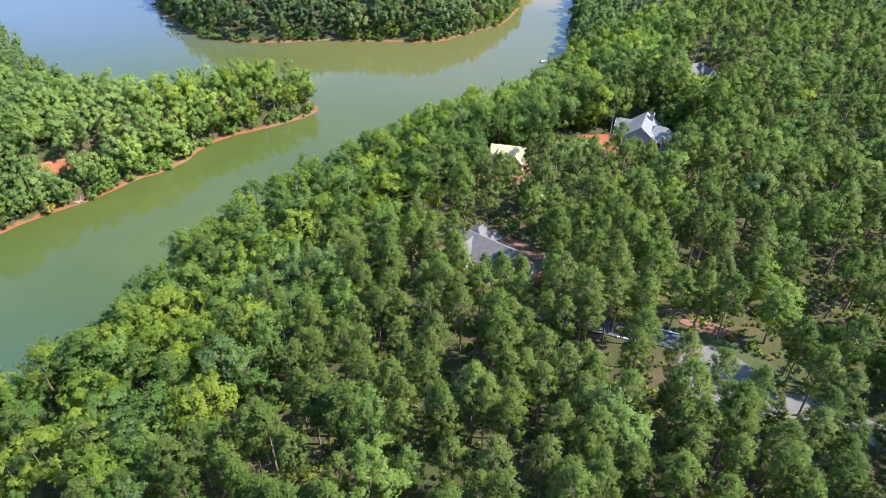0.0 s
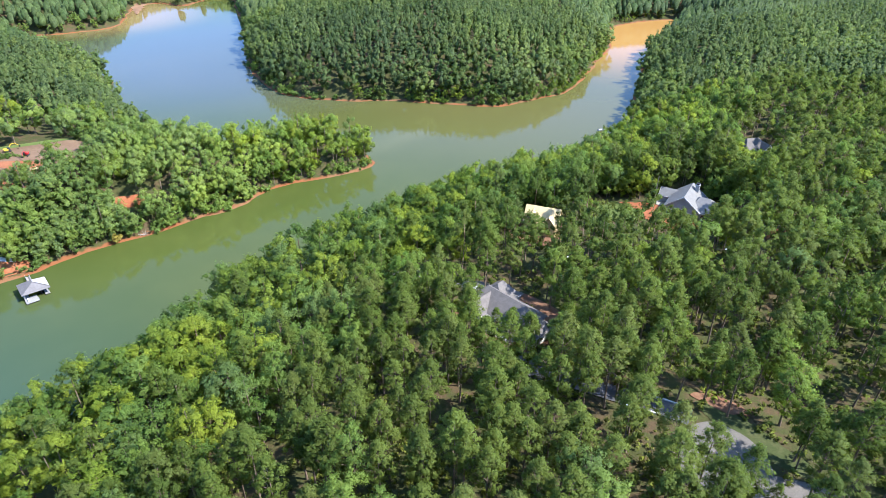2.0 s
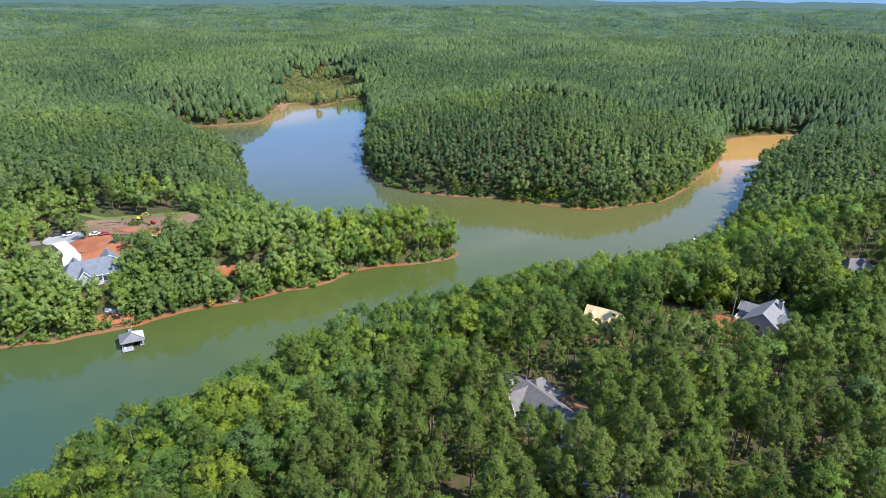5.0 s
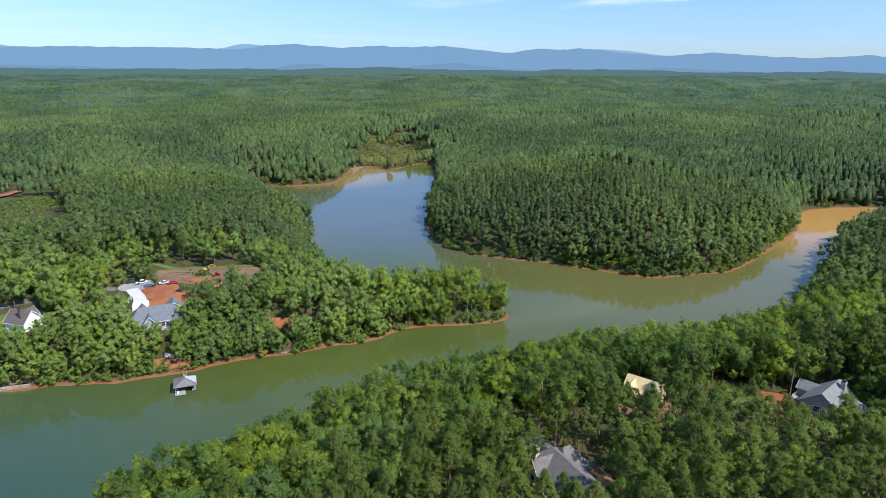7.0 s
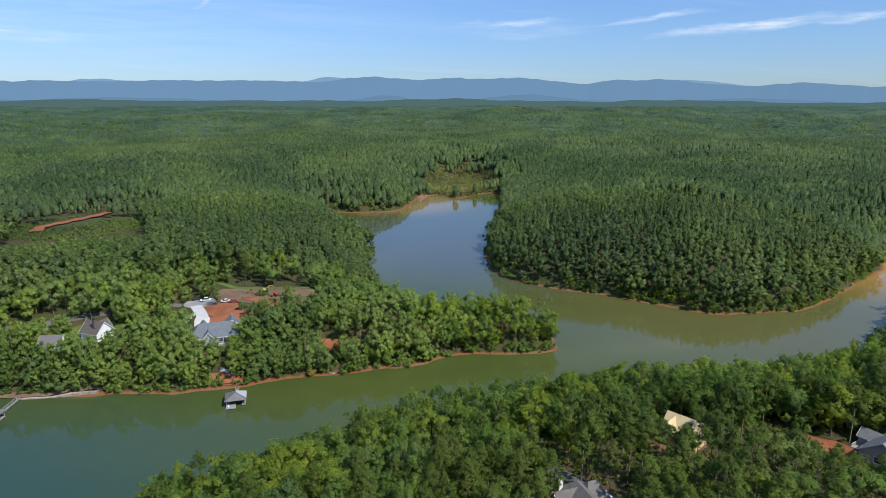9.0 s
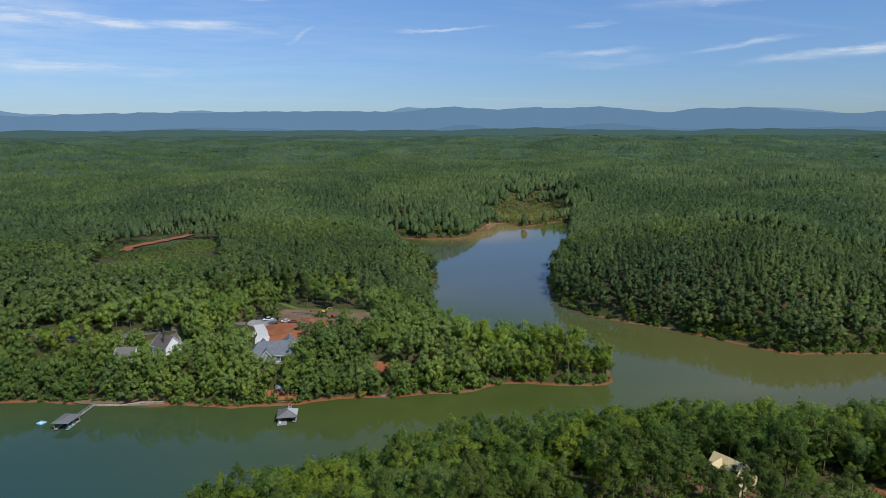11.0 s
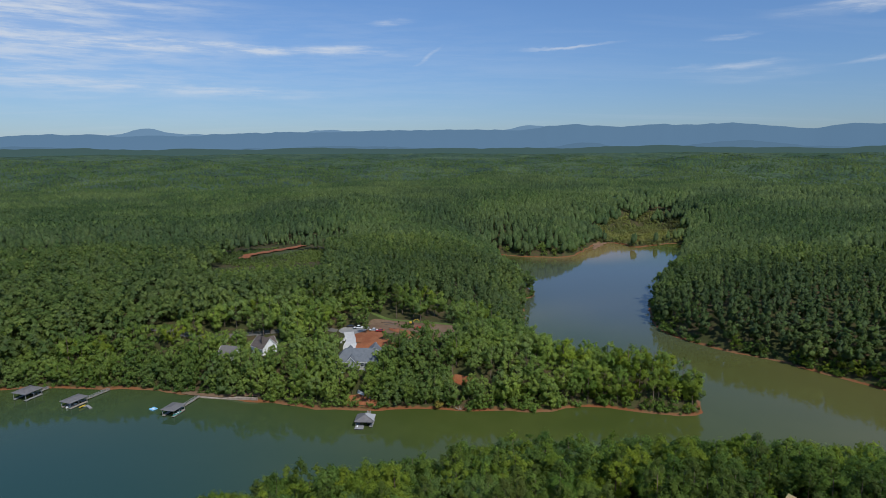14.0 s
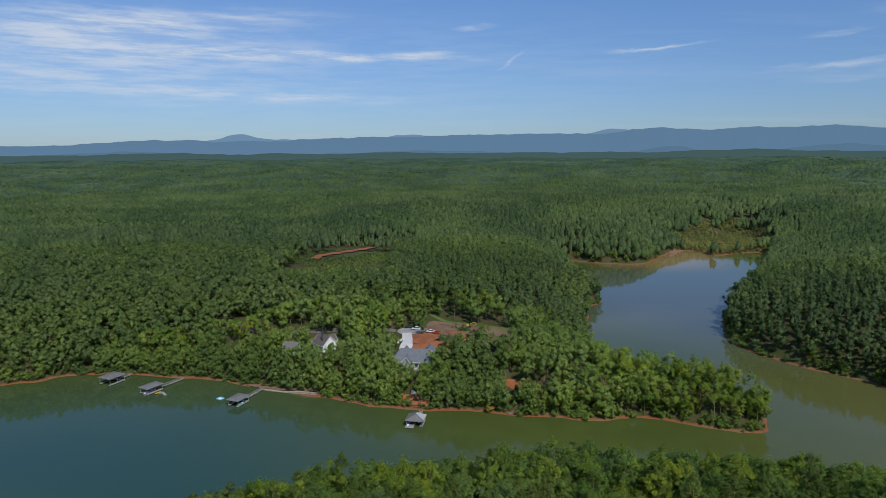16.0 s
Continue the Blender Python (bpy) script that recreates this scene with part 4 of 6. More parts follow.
def plant_shore():
    """Small trees and tall shrubs, leafy to the ground, that close the wood along the water."""
    gen = np.random.default_rng(15)
    L = np.concatenate([LAKE, LAKE[:1]])
    seg = np.concatenate([[0], np.cumsum(np.hypot(*np.diff(L, axis=0).T))])
    t = np.arange(0, seg[-1], 0.80)
    x, y = np.interp(t, seg, L[:, 0]) + gen.normal(size=t.size) * 7.5, np.interp(t, seg, L[:, 1]) + gen.normal(size=t.size) * 7.5
    d = shore(x, y)
    r, az = np.hypot(x - 45, y - 10), np.degrees(np.arctan2(-(x - 45), y - 10))
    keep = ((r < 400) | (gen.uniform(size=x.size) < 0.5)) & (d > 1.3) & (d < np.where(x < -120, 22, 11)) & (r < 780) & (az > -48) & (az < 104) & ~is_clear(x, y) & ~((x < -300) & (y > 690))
    x, y, d = x[keep], y[keep], d[keep]
    z = terrain(x, y, d)
    size = np.minimum(gen.uniform(0.5, 0.95, x.size) * np.where(d < 4, 0.85, 1.0), young(x, y, z, 11.5))
    keep = size > 0.2
    x, y, d, z, size = x[keep], y[keep], d[keep], z[keep], size[keep]
    west = x < -100

    def shape(seed):
        g = np.random.default_rng(seed)
        c = broad_clumps(g, 11.0, 0.02, 3.2, 15)
        rad = g.uniform(1.0, 1.6, 15)
        return leafy(sprays(c, rad, 8, 0.72, np.array((0, 0, 3.0)), g), hearts(c, rad * 0.8, g))

    dark = gen.uniform(size=x.size) < 0.6
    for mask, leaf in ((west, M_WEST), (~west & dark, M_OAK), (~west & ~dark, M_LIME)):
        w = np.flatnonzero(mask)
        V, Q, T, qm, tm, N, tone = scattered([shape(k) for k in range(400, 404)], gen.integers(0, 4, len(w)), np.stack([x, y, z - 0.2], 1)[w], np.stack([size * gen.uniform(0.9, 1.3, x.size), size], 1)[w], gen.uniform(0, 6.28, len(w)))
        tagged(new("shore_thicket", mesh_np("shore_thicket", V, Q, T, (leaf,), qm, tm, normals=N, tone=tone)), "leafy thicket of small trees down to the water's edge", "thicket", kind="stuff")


# close growth between the tall trees: x, y, half length, half width, turn, spacing, least and most size
FILL = [(-160, 224, 16, 11, 40, 4.6, 1.0, 1.6), (-168, 184, 14, 8, 40, 4.4, 0.9, 1.5), (-159, 186, 22, 11, 40, 4.2, 0.7, 1.3), (-158, 176, 14, 6, 40, 4.2, 0.6, 1.1), (-182, 158, 16, 6, 45, 4.5, 0.6, 1.1), (-205, 148, 24, 12, 45, 5.0, 0.7, 1.4), (-240, 112, 34, 16, 45, 5.5, 0.7, 1.4),
        (-250, 190, 30, 40, 20, 7.0, 0.8, 1.4), (-170, 245, 36, 16, 50, 6.0, 0.8, 1.5), (-290, 60, 40, 18, 50, 6.0, 0.7, 1.4), (-330, 190, 60, 90, 30, 10.0, 0.8, 1.5), (-330, 20, 50, 40, 60, 9.0, 0.7, 1.4),
        (60, 252, 56, 20, 18, 5.2, 0.8, 1.5), (48, 231, 24, 8, 8, 4.0, 0.8, 1.5), (94, 232, 10, 12, 0, 4.5, 0.8, 1.4), (24, 214, 26, 16, 20, 5.2, 0.8, 1.4), (-4, 190, 26, 16, 45, 5.5, 0.7, 1.3), (104, 240, 20, 30, 0, 6.0, 0.8, 1.4), (-30, 165, 22, 14, 50, 5.5, 0.7, 1.3)]


def plant_fill():
    gen = np.random.default_rng(17)
    rows = []
    for cx, cy, a, b, turn, gap, lo, hi in FILL:
        q = max(a, b)
        x, y = sites(gap, gen, cx - q, cx + q, cy - q, cy + q)
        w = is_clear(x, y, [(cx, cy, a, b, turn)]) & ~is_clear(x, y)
        x, y = x[w], y[w]
        d = shore(x, y)
        x, y, d = x[d > 2], y[d > 2], d[d > 2]
        z = terrain(x, y, d)
        size = np.minimum(gen.uniform(lo, hi, x.size), young(x, y, z, 11.5))
        rows.append(np.stack([x, y, z - 0.2, size], 1)[size > 0.2])
    p = np.concatenate(rows)

    def shape(seed):
        g = np.random.default_rng(seed)
        c = broad_clumps(g, 11.0, 0.04, 3.5, 16)
        rad = g.uniform(0.95, 1.5, 16)
        leaves = sprays(c, rad, 7, 0.66, np.array((0, 0, 3.5)), g)
        hv, T, hn = hearts(c, rad * 0.85, g)
        hn = hn * 0.5 + (hv - (0, 0, 3.5)) / np.linalg.norm(hv - (0, 0, 3.5), axis=1)[:, None]
        return leafy(leaves, (hv, T, hn / np.linalg.norm(hn, axis=1)[:, None]))

    light = gen.uniform(size=len(p)) < 0.35
    west = p[:, 0] < -100
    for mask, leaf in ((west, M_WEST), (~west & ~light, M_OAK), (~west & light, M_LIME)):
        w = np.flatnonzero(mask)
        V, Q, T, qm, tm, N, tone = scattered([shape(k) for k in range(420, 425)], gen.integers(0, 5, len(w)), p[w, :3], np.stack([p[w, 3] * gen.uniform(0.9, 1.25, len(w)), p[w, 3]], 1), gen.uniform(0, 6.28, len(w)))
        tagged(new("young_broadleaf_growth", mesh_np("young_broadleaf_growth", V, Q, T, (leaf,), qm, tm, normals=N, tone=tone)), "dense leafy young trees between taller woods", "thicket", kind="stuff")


plant_fill()
plant_woods()
plant_shore()
plant_far_woods()
plant_horizon()


# ---- built things ----
def part(name, bm, mat, parent, label=""):
    """Links a bmesh as one mesh object under a thing or a part."""
    me = bpy.data.meshes.new(name)
    bm.to_mesh(me)
    bm.free()
    me.materials.append(mat)
    ob = new(name, me)
    ob.parent = parent
    if label:
        tagged(ob, label)
    return ob


def thing(name, label, category, x, y, z, turn=0.0, group=""):
    ob = tagged(new(name), label, category, group)
    ob.matrix_basis = pose(x, y, z, 0, 0, turn)
    return ob


def box(bm, x, y, z, w, d, h, turn=0.0, bevel=0.0):
    """Box on z, centred on x, y."""
    m = pose(x, y, z + h / 2, 0, 0, turn) @ Matrix.Diagonal((w, d, h, 1))
    made = bmesh.ops.create_cube(bm, size=1.0, matrix=m)
    if bevel:
        edges = list({e for v in made["verts"] for e in v.link_edges})
        bmesh.ops.bevel(bm, geom=edges, offset=bevel, segments=1, affect="EDGES")
    return bm


def boxes(*rows):
    bm = bmesh.new()
    for r in rows:
        box(bm, *r)
    return bm


def faces(verts, polys):
    bm = bmesh.new()
    vs = [bm.verts.new(v) for v in verts]
    for p in polys:
        bm.faces.new([vs[i] for i in p])
    bmesh.ops.recalc_face_normals(bm, faces=bm.faces)
    return bm


def turned(points, cx, cy, along):
    """Local points to the volume's place; along y instead of x when asked."""
    return [((cx + x, cy + y, z) if not along else (cx - y, cy + x, z)) for x, y, z in points]


def roof_bm(cx, cy, w, d, eave, ridge, over=0.45, hip=0.0, along=False, thick=0.22):
    """A pitched roof slab with its ridge along the width; hip: how far the ridge draws in at each end."""
    a, b = w / 2 + over, d / 2 + over
    drop = over * (ridge - eave) / (d / 2)
    e, k = eave - drop, max(a - hip, 0.02)
    P = [(-a, -b, e), (a, -b, e), (a, b, e), (-a, b, e), (-k, 0, ridge), (k, 0, ridge)]
    P += [(x, y, z - thick) for x, y, z in P]
    F = [(0, 1, 5, 4), (2, 3, 4, 5), (6, 10, 11, 7), (8, 11, 10, 9), (0, 6, 7, 1), (2, 8, 9, 3)]
    if hip:
        F += [(1, 2, 5), (3, 0, 4), (7, 11, 8), (9, 10, 6), (1, 7, 8, 2), (3, 9, 6, 0)]
    else:
        F += [(1, 7, 11, 5), (5, 11, 8, 2), (3, 9, 10, 4), (4, 10, 6, 0)]
    return faces(turned(P, cx, cy, along), F)


def wall_bm(cx, cy, w, d, eave, ridge, hip=False, along=False, base=-1.5):
    a, b, top = w / 2, d / 2, eave - 0.2
    P = [(-a, -b, base), (a, -b, base), (a, b, base), (-a, b, base), (-a, -b, top), (a, -b, top), (a, b, top), (-a, b, top)]
    F = [(0, 1, 5, 4), (2, 3, 7, 6), (3, 2, 1, 0)]
    if hip:
        F += [(1, 2, 6, 5), (3, 0, 4, 7), (4, 5, 6, 7)]
    else:
        P += [(-a, 0, ridge - 0.25), (a, 0, ridge - 0.25)]
        F += [(1, 2, 6, 9, 5), (3, 0, 4, 8, 7), (4, 5, 9, 8), (6, 7, 8, 9)]
    return faces(turned(P, cx, cy, along), F)


M_GLASS, gn, gl, gb = material("dark window glass", 0.06, 0.0, 0.6)
gb.inputs["Base Color"].default_value = (0.03, 0.04, 0.05, 1)
M_TIMBER = surface("weathered dock timber", (0.26, 0.23, 0.19), (0.36, 0.33, 0.28), 0.8, 0.85, 5.0)
M_DECK = surface("pale dock boards", (0.25, 0.25, 0.25), (0.31, 0.31, 0.30), 0.8, 0.8, 5.0)
# pale base colour that paints the sun's glint on a dock roof
M_GLINT, mn, ml, mb = material("pale roof glint sheet", 0.35, 0.0, 0.6)
mb.inputs["Base Color"].default_value = (0.38, 0.38, 0.38, 1)
M_ASHROOF = surface("ash-grey shingles", (0.180, 0.182, 0.176), (0.220, 0.221, 0.214), 0.8, 0.9, 6.0)
M_STONE = surface("stacked stone", (0.27, 0.21, 0.16), (0.40, 0.34, 0.28), 0.6, 0.9, 2.0)
M_BRICK = surface("white-grey siding", (0.62, 0.60, 0.56), (0.70, 0.68, 0.65), 0.5, 0.8, 3.0)
M_BROWN = surface("brown shingles", (0.105, 0.082, 0.070), (0.14, 0.115, 0.10), 0.8, 0.9, 6.0)
M_BLACK = surface("black painted metal", (0.02, 0.02, 0.02), (0.035, 0.035, 0.035), 1.0, 0.5)
M_DOCKROOF = surface("taupe dock roof sheet", (0.150, 0.142, 0.138), (0.185, 0.176, 0.170), 0.5, 0.6, 3.0)


def window_part(parent, x, y, z, w, h, turn=0.0, name="window"):
    """A white framed window, standing proud of its wall; turn faces it."""
    holder = part(name, boxes((0, 0, -0.06, w + 0.24, 0.10, 0.10), (0, 0, h - 0.04, w + 0.24, 0.10, 0.12), (-w / 2 - 0.05, 0, 0, 0.10, 0.10, h), (w / 2 + 0.05, 0, 0, 0.10, 0.10, h), (0, 0, h * 0.5, w, 0.08, 0.05)), M_WHITE, parent)
    holder.matrix_basis = pose(x, y, z, 0, 0, turn)
    part("pane", boxes((0, 0.01, 0.03, w, 0.04, h - 0.06)), M_GLASS, holder)
    return holder


def door_part(parent, x, y, z, w, h, turn, mat):
    """A framed door leaf with a handle."""
    d = part("door", boxes((0, 0, 0, w, 0.08, h)), mat, parent)
    d.matrix_basis = pose(x, y, z, 0, 0, turn)
    part("door_frame", boxes((-w / 2 - 0.07, 0, 0, 0.12, 0.14, h + 0.12), (w / 2 + 0.07, 0, 0, 0.12, 0.14, h + 0.12), (0, 0, h, w, 0.14, 0.12)), M_WHITE, d, "white door frame")
    part("door_handle", boxes((w * 0.4, -0.09, h * 0.48, 0.06, 0.1, 0.16)), M_BLACK, d)
    return d


def deck_part(parent, x, y, z, w, d, turn, drop=3.0):
    """A raised timber deck with posts and a white rail."""
    k = part("deck", boxes((0, 0, -0.2, w, d, 0.2)), M_TIMBER, parent, "timber deck")
    k.matrix_basis = pose(x, y, z, 0, 0, turn)
    n = max(int(w / 2.5), 2)
    for i in range(n + 1):
        part("deck_post", boxes((-w / 2 + 0.1 + i * (w - 0.2) / n, -d / 2 + 0.1, -drop, 0.16, 0.16, drop + 1.0)), M_WHITE, k)
    part("railing", boxes((0, -d / 2 + 0.1, 0.9, w, 0.1, 0.1), (0, -d / 2 + 0.1, 0.15, w, 0.06, 0.06), *[(-w / 2 + 0.3 + i * 0.5, -d / 2 + 0.1, 0.2, 0.05, 0.05, 0.7) for i in range(int((w - 0.4) / 0.5))]), M_WHITE, k, "white railing")
    return k


def build_house(label, x, y, z, turn, volumes, wall_mat, roof_mat, windows=(), chimney=None, trim=True, doors=(), decks=()):
    """volumes: (cx, cy, width, depth, eave, ridge, hip, along)."""
    h = thing("house", label, "house", x, y, z, turn)
    for cx, cy, w, d, eave, ridge, hip, along in volumes:
        part("wall", wall_bm(cx, cy, w, d, eave, ridge, bool(hip), along), wall_mat, h)
        part("roof", roof_bm(cx, cy, w, d, eave, ridge, 0.45, hip, along), roof_mat, h)
        if trim:
            a, b = w / 2 + 0.47, d / 2 + 0.5
            drop = 0.45 * (ridge - eave) / (d / 2)
            rows = [(0, -b, eave - drop - 0.3, 2 * a, 0.06, 0.22), (0, b, eave - drop - 0.3, 2 * a, 0.06, 0.22)]
            for q in rows:
                bm = bmesh.new()
                p = turned([(q[0], q[1], q[2])], cx, cy, along)[0]
                box(bm, *p, q[3], q[4], q[5], 90 if along else 0)
                part("fascia", bm, M_WHITE, h, "white fascia board")
            if not hip:
                for sgn in (-1, 1):
                    e = eave - drop
                    P = [(sgn * a, -b, e - 0.32), (sgn * a, -b, e + 0.02), (sgn * a, 0, ridge + 0.02), (sgn * a, b, e + 0.02), (sgn * a, b, e - 0.32), (sgn * a, 0, ridge - 0.34)]
                    P += [(px + sgn * 0.07, py, pz) for px, py, pz in P]
                    part("bargeboard", faces(turned(P, cx, cy, along), [(0, 1, 2, 5), (5, 2, 3, 4), (6, 11, 8, 7), (11, 10, 9, 8), (0, 6, 7, 1), (1, 7, 8, 2), (2, 8, 9, 3), (3, 9, 10, 4), (4, 10, 11, 5), (5, 11, 6, 0)]), M_WHITE, h, "white gable board")
    for wx, wy, wz, ww, wh, wt in windows:
        window_part(h, wx, wy, wz, ww, wh, wt)
    for row in doors:
        door_part(h, *row)
    for row in decks:
        deck_part(h, *row)
    if chimney:
        cx, cy, cz, cw, ch, cm = chimney
        c = part("chimney", boxes((cx, cy, cz, cw, cw, ch), (cx, cy, cz + ch, cw + 0.25, cw + 0.25, 0.18)), cm, h)
        part("chimney_cap", boxes((cx, cy, cz + ch + 0.18, cw * 0.7, cw * 0.7, 0.55), (cx, cy, cz + ch + 0.73, cw * 0.9, cw * 0.9, 0.08)), M_BLACK, c, "dark metal cap")
    return h


# flat ground covers laid over the earth
def blob(name, label, category, mat, cx, cy, rx, ry, turn, lift=0.16, wobble=0.12, seed=1, rings=9, sides=56):
    c, s = math.cos(radians(turn)), math.sin(radians(turn))
    k = np.arange(sides) / sides * 2 * math.pi
    edge = 1 + wobble * (2 * vnoise(np.cos(k) * 2 + 9, np.sin(k) * 2 + 9, 1.0, seed) - 1)
    t = np.linspace(0, 1, rings + 1)[1:]
    u, v = (t[:, None] * edge * rx * np.cos(k)).ravel(), (t[:, None] * edge * ry * np.sin(k)).ravel()
    X, Y = np.concatenate([[cx], cx + u * c - v * s]), np.concatenate([[cy], cy + u * s + v * c])
    Z = terrain(X, Y) + lift
    T = [(0, 1 + j, 1 + (j + 1) % sides) for j in range(sides)]
    Q = [(1 + (i - 1) * sides + j, 1 + i * sides + j, 1 + i * sides + (j + 1) % sides, 1 + (i - 1) * sides + (j + 1) % sides) for i in range(1, rings) for j in range(sides)]
    return tagged(new(name, mesh_np(name, np.stack([X, Y, Z], 1), Q, T, (mat,), smooth=True)), label, category, kind="structure")


def strip(name, label, category, mat, line, width, lift=0.2, kerb=0.0, least=-9.0, taper=False):
    """A ribbon along a line, following the ground; kerb gives it side faces of that depth."""
    p = np.array(line, float)
    seg = np.concatenate([[0], np.cumsum(np.hypot(*np.diff(p, axis=0).T))])
    n = max(int(seg[-1] / 1.5), 4)
    t = np.linspace(0, seg[-1], n)
    xy = np.stack([np.interp(t, seg, p[:, 0]), np.interp(t, seg, p[:, 1])], 1)
    for _ in range(3):
        xy[1:-1] = (xy[:-2] + xy[1:-1] * 2 + xy[2:]) / 4
    d = np.gradient(xy, axis=0)
    d /= np.linalg.norm(d, axis=1)[:, None]
    side = np.stack([-d[:, 1], d[:, 0]], 1)
    cols = 5
    off = np.linspace(-0.5, 0.5, cols) * width
    lean = np.minimum(1, 3 * (1 - t / t[-1]) + 0.12) * (1 + 0.25 * np.sin(t * 0.4)) if taper else np.ones(n)
    P = xy[:, None] + side[:, None] * off[None, :, None] * lean[:, None, None]
    Z = np.maximum(terrain(P[..., 0], P[..., 1]).reshape(n, cols) + lift, least - 0.4 * np.abs(np.linspace(-1, 1, cols)) ** 2)
    V = [np.concatenate([P, Z[..., None]], 2).reshape(-1, 3)]
    i = (np.arange(n - 1)[:, None] * cols + np.arange(cols - 1)[None]).ravel()
    Q = [np.stack([i, i + 1, i + cols + 1, i + cols], 1)]
    if kerb:
        low = V[0].copy()
        low[:, 2] -= kerb
        V.append(low)
        m = n * cols
        for c in (0, cols - 1):
            e = np.arange(n - 1) * cols + c
            Q.append(np.stack([e, e + cols, e + cols + m, e + m], 1))
        e = np.arange(cols - 1)
        Q += [np.stack([e, e + 1, e + 1 + m, e + m], 1), np.stack([e, e + 1, e + 1 + m, e + m], 1) + (n - 1) * cols]
    return tagged(new(name, mesh_np(name, np.concatenate(V), np.concatenate(Q), None, (mat,), smooth=not kerb)), label, category, kind="structure")


# near side: road end, drive, house yards
blob("pavement", "pale concrete turning circle at the road end", "pavement", M_GRAVEL, 57.4, 84.5, 8.6, 10.3, 0, 0.18, 0.05, 2)
strip("road", "pale grey road through pine woods", "road", M_GRAVEL, [(64, 80), (72, 79), (80, 76), (92, 68), (110, 56), (140, 40)], 6.5, 0.22)
strip("driveway", "dark asphalt drive between white timber edges", "driveway", M_ASPH, [(53, 95.5), (47, 98), (40, 99.8), (30, 103), (22, 110), (18, 118)], 5.0, 0.24)
strip("kerb", "white painted edging along the asphalt drive", "kerb", M_WHITE, [(53, 98.3), (49, 99.9), (43, 101.6)], 0.3, 0.45, 0.4)
strip("kerb", "white painted edging along the asphalt drive", "kerb", M_WHITE, [(46.4, 95.6), (43, 96.4), (39, 97.4)], 0.3, 0.45, 0.4)
blob("grass_verge", "mown grass verge beside the turning circle", "grass", M_ROUGH, 65, 92, 12, 3.0, -42, 0.1, 0.2, 3)
blob("grass_verge", "sunlit grass patch below the road", "grass", M_ROUGH, 68, 69, 8, 5, -30, 0.1, 0.3, 4)
blob("bare_soil", "orange-brown pine straw and bare soil under pines", "soil", M_STRAW, 60, 101, 6, 2.2, -25, 0.12, 0.3, 5)
blob("bare_soil", "red soil yard round a house", "soil", M_STRAW, 15, 132, 16, 12, -35, 0.1, 0.2, 6)
strip("driveway", "pale concrete drive curving behind a house", "driveway", M_GRAVEL, [(-22, 153), (-12, 150), (-5, 147), (3, 146.5), (10, 145), (17, 142)], 4.6, 0.22)
blob("pavement", "pale concrete parking apron beside a house", "pavement", M_GRAVEL, -6, 144, 3.4, 4.5, 20, 0.2, 0.08, 7)
blob("bare_soil", "red clay yard in front of a grey house", "soil", M_CLAY, 62, 216, 11, 5.5, -15, 0.12, 0.25, 8)
blob("bare_soil", "red clay apron round a grey house", "soil", M_CLAY, 76, 212, 13, 10, 0, 0.1, 0.2, 9)
blob("lawn", "bright green weedy lawn by a red clay yard", "grass", M_GRASS, 51, 212, 9, 8, 0, 0.14, 0.2, 10)
blob("bare_soil", "red clay patch among pines", "soil", M_CLAY, 84, 183, 5, 4.5, 0, 0.14, 0.3, 11)
blob("bare_soil", "red clay patch among pines", "soil", M_CLAY, 101, 188, 7, 3, 10, 0.14, 0.3, 12)
blob("bare_soil", "red clay yard round an unfinished house", "soil", M_STRAW, 22, 185, 11, 10, 0, 0.1, 0.2, 14)
# west side: clearing with drive, circle and field
blob("field", "brown graded field at the wood's edge", "soil", M_DIRT, -197, 215, 31, 15, 35, 0.12, 0.1, 15)
blob("grass_verge", "grass strip behind the graded field", "grass", M_GRASS, -207, 223, 27, 1.9, 35, 0.2, 0.1, 16)
blob("bare_soil", "bright red clay bank in the graded field", "soil", M_CLAY, -190, 207, 15, 4.0, 12, 0.3, 0.15, 17)
blob("bare_soil", "bright red clay bed beside a white drive", "soil", M_CLAY, -203, 187.5, 10.5, 8.5, 30, 0.22, 0.08, 18)
blob("bare_soil", "red clay round a new lake house", "soil", M_CLAY, -190, 184, 13, 5.5, 50, 0.14, 0.2, 31)
blob("bare_soil", "red clay under a timber building frame", "soil", M_CLAY, -173, 199, 7, 5, 35, 0.14, 0.2, 32)
blob("pavement", "grey asphalt turning circle", "pavement", M_CONC, -219.5, 189.5, 9.0, 6.8, 40, 0.3, 0.06, 19)
strip("driveway", "white concrete drive widening to a house", "driveway", M_PALE, [(-219, 185.5), (-213, 182.5), (-206, 179.5), (-200, 175.5), (-196, 172)], 5.5, 0.42)
blob("pavement", "white concrete apron by a garage", "pavement", M_PALE, -199, 174.5, 6.5, 3.6, -40, 0.4, 0.06, 20)
strip("road", "grey road seen through trees", "road", M_GRAVEL, [(-312, 92), (-300, 104), (-287, 112), (-272, 121), (-262, 134), (-253, 147), (-240, 165), (-226, 182)], 4.4, 0.25)
strip("road", "pale road bend seen through trees", "road", M_GRAVEL, [(-386, -40), (-376, -22), (-374, -6), (-366, 10)], 5.0, 0.25)
blob("lawn", "green lawn behind a brown-roofed house", "grass", M_GRASS, -240, 144, 12, 6, 45, 0.14, 0.1, 21)
strip("bare_soil", "red clay track across a scrub clearing in distant woods", "soil", M_CLAY, [(-434, 207), (-449, 216), (-455, 240), (-463, 268), (-477, 296)], 8.5, 1.3, 0.0, -9.0, True)
blob("grass_verge", "pale green scrub clearing in distant woods", "grass", M_ROUGH, -446, 243, 17, 30, 151, 0.3, 0.25, 23)
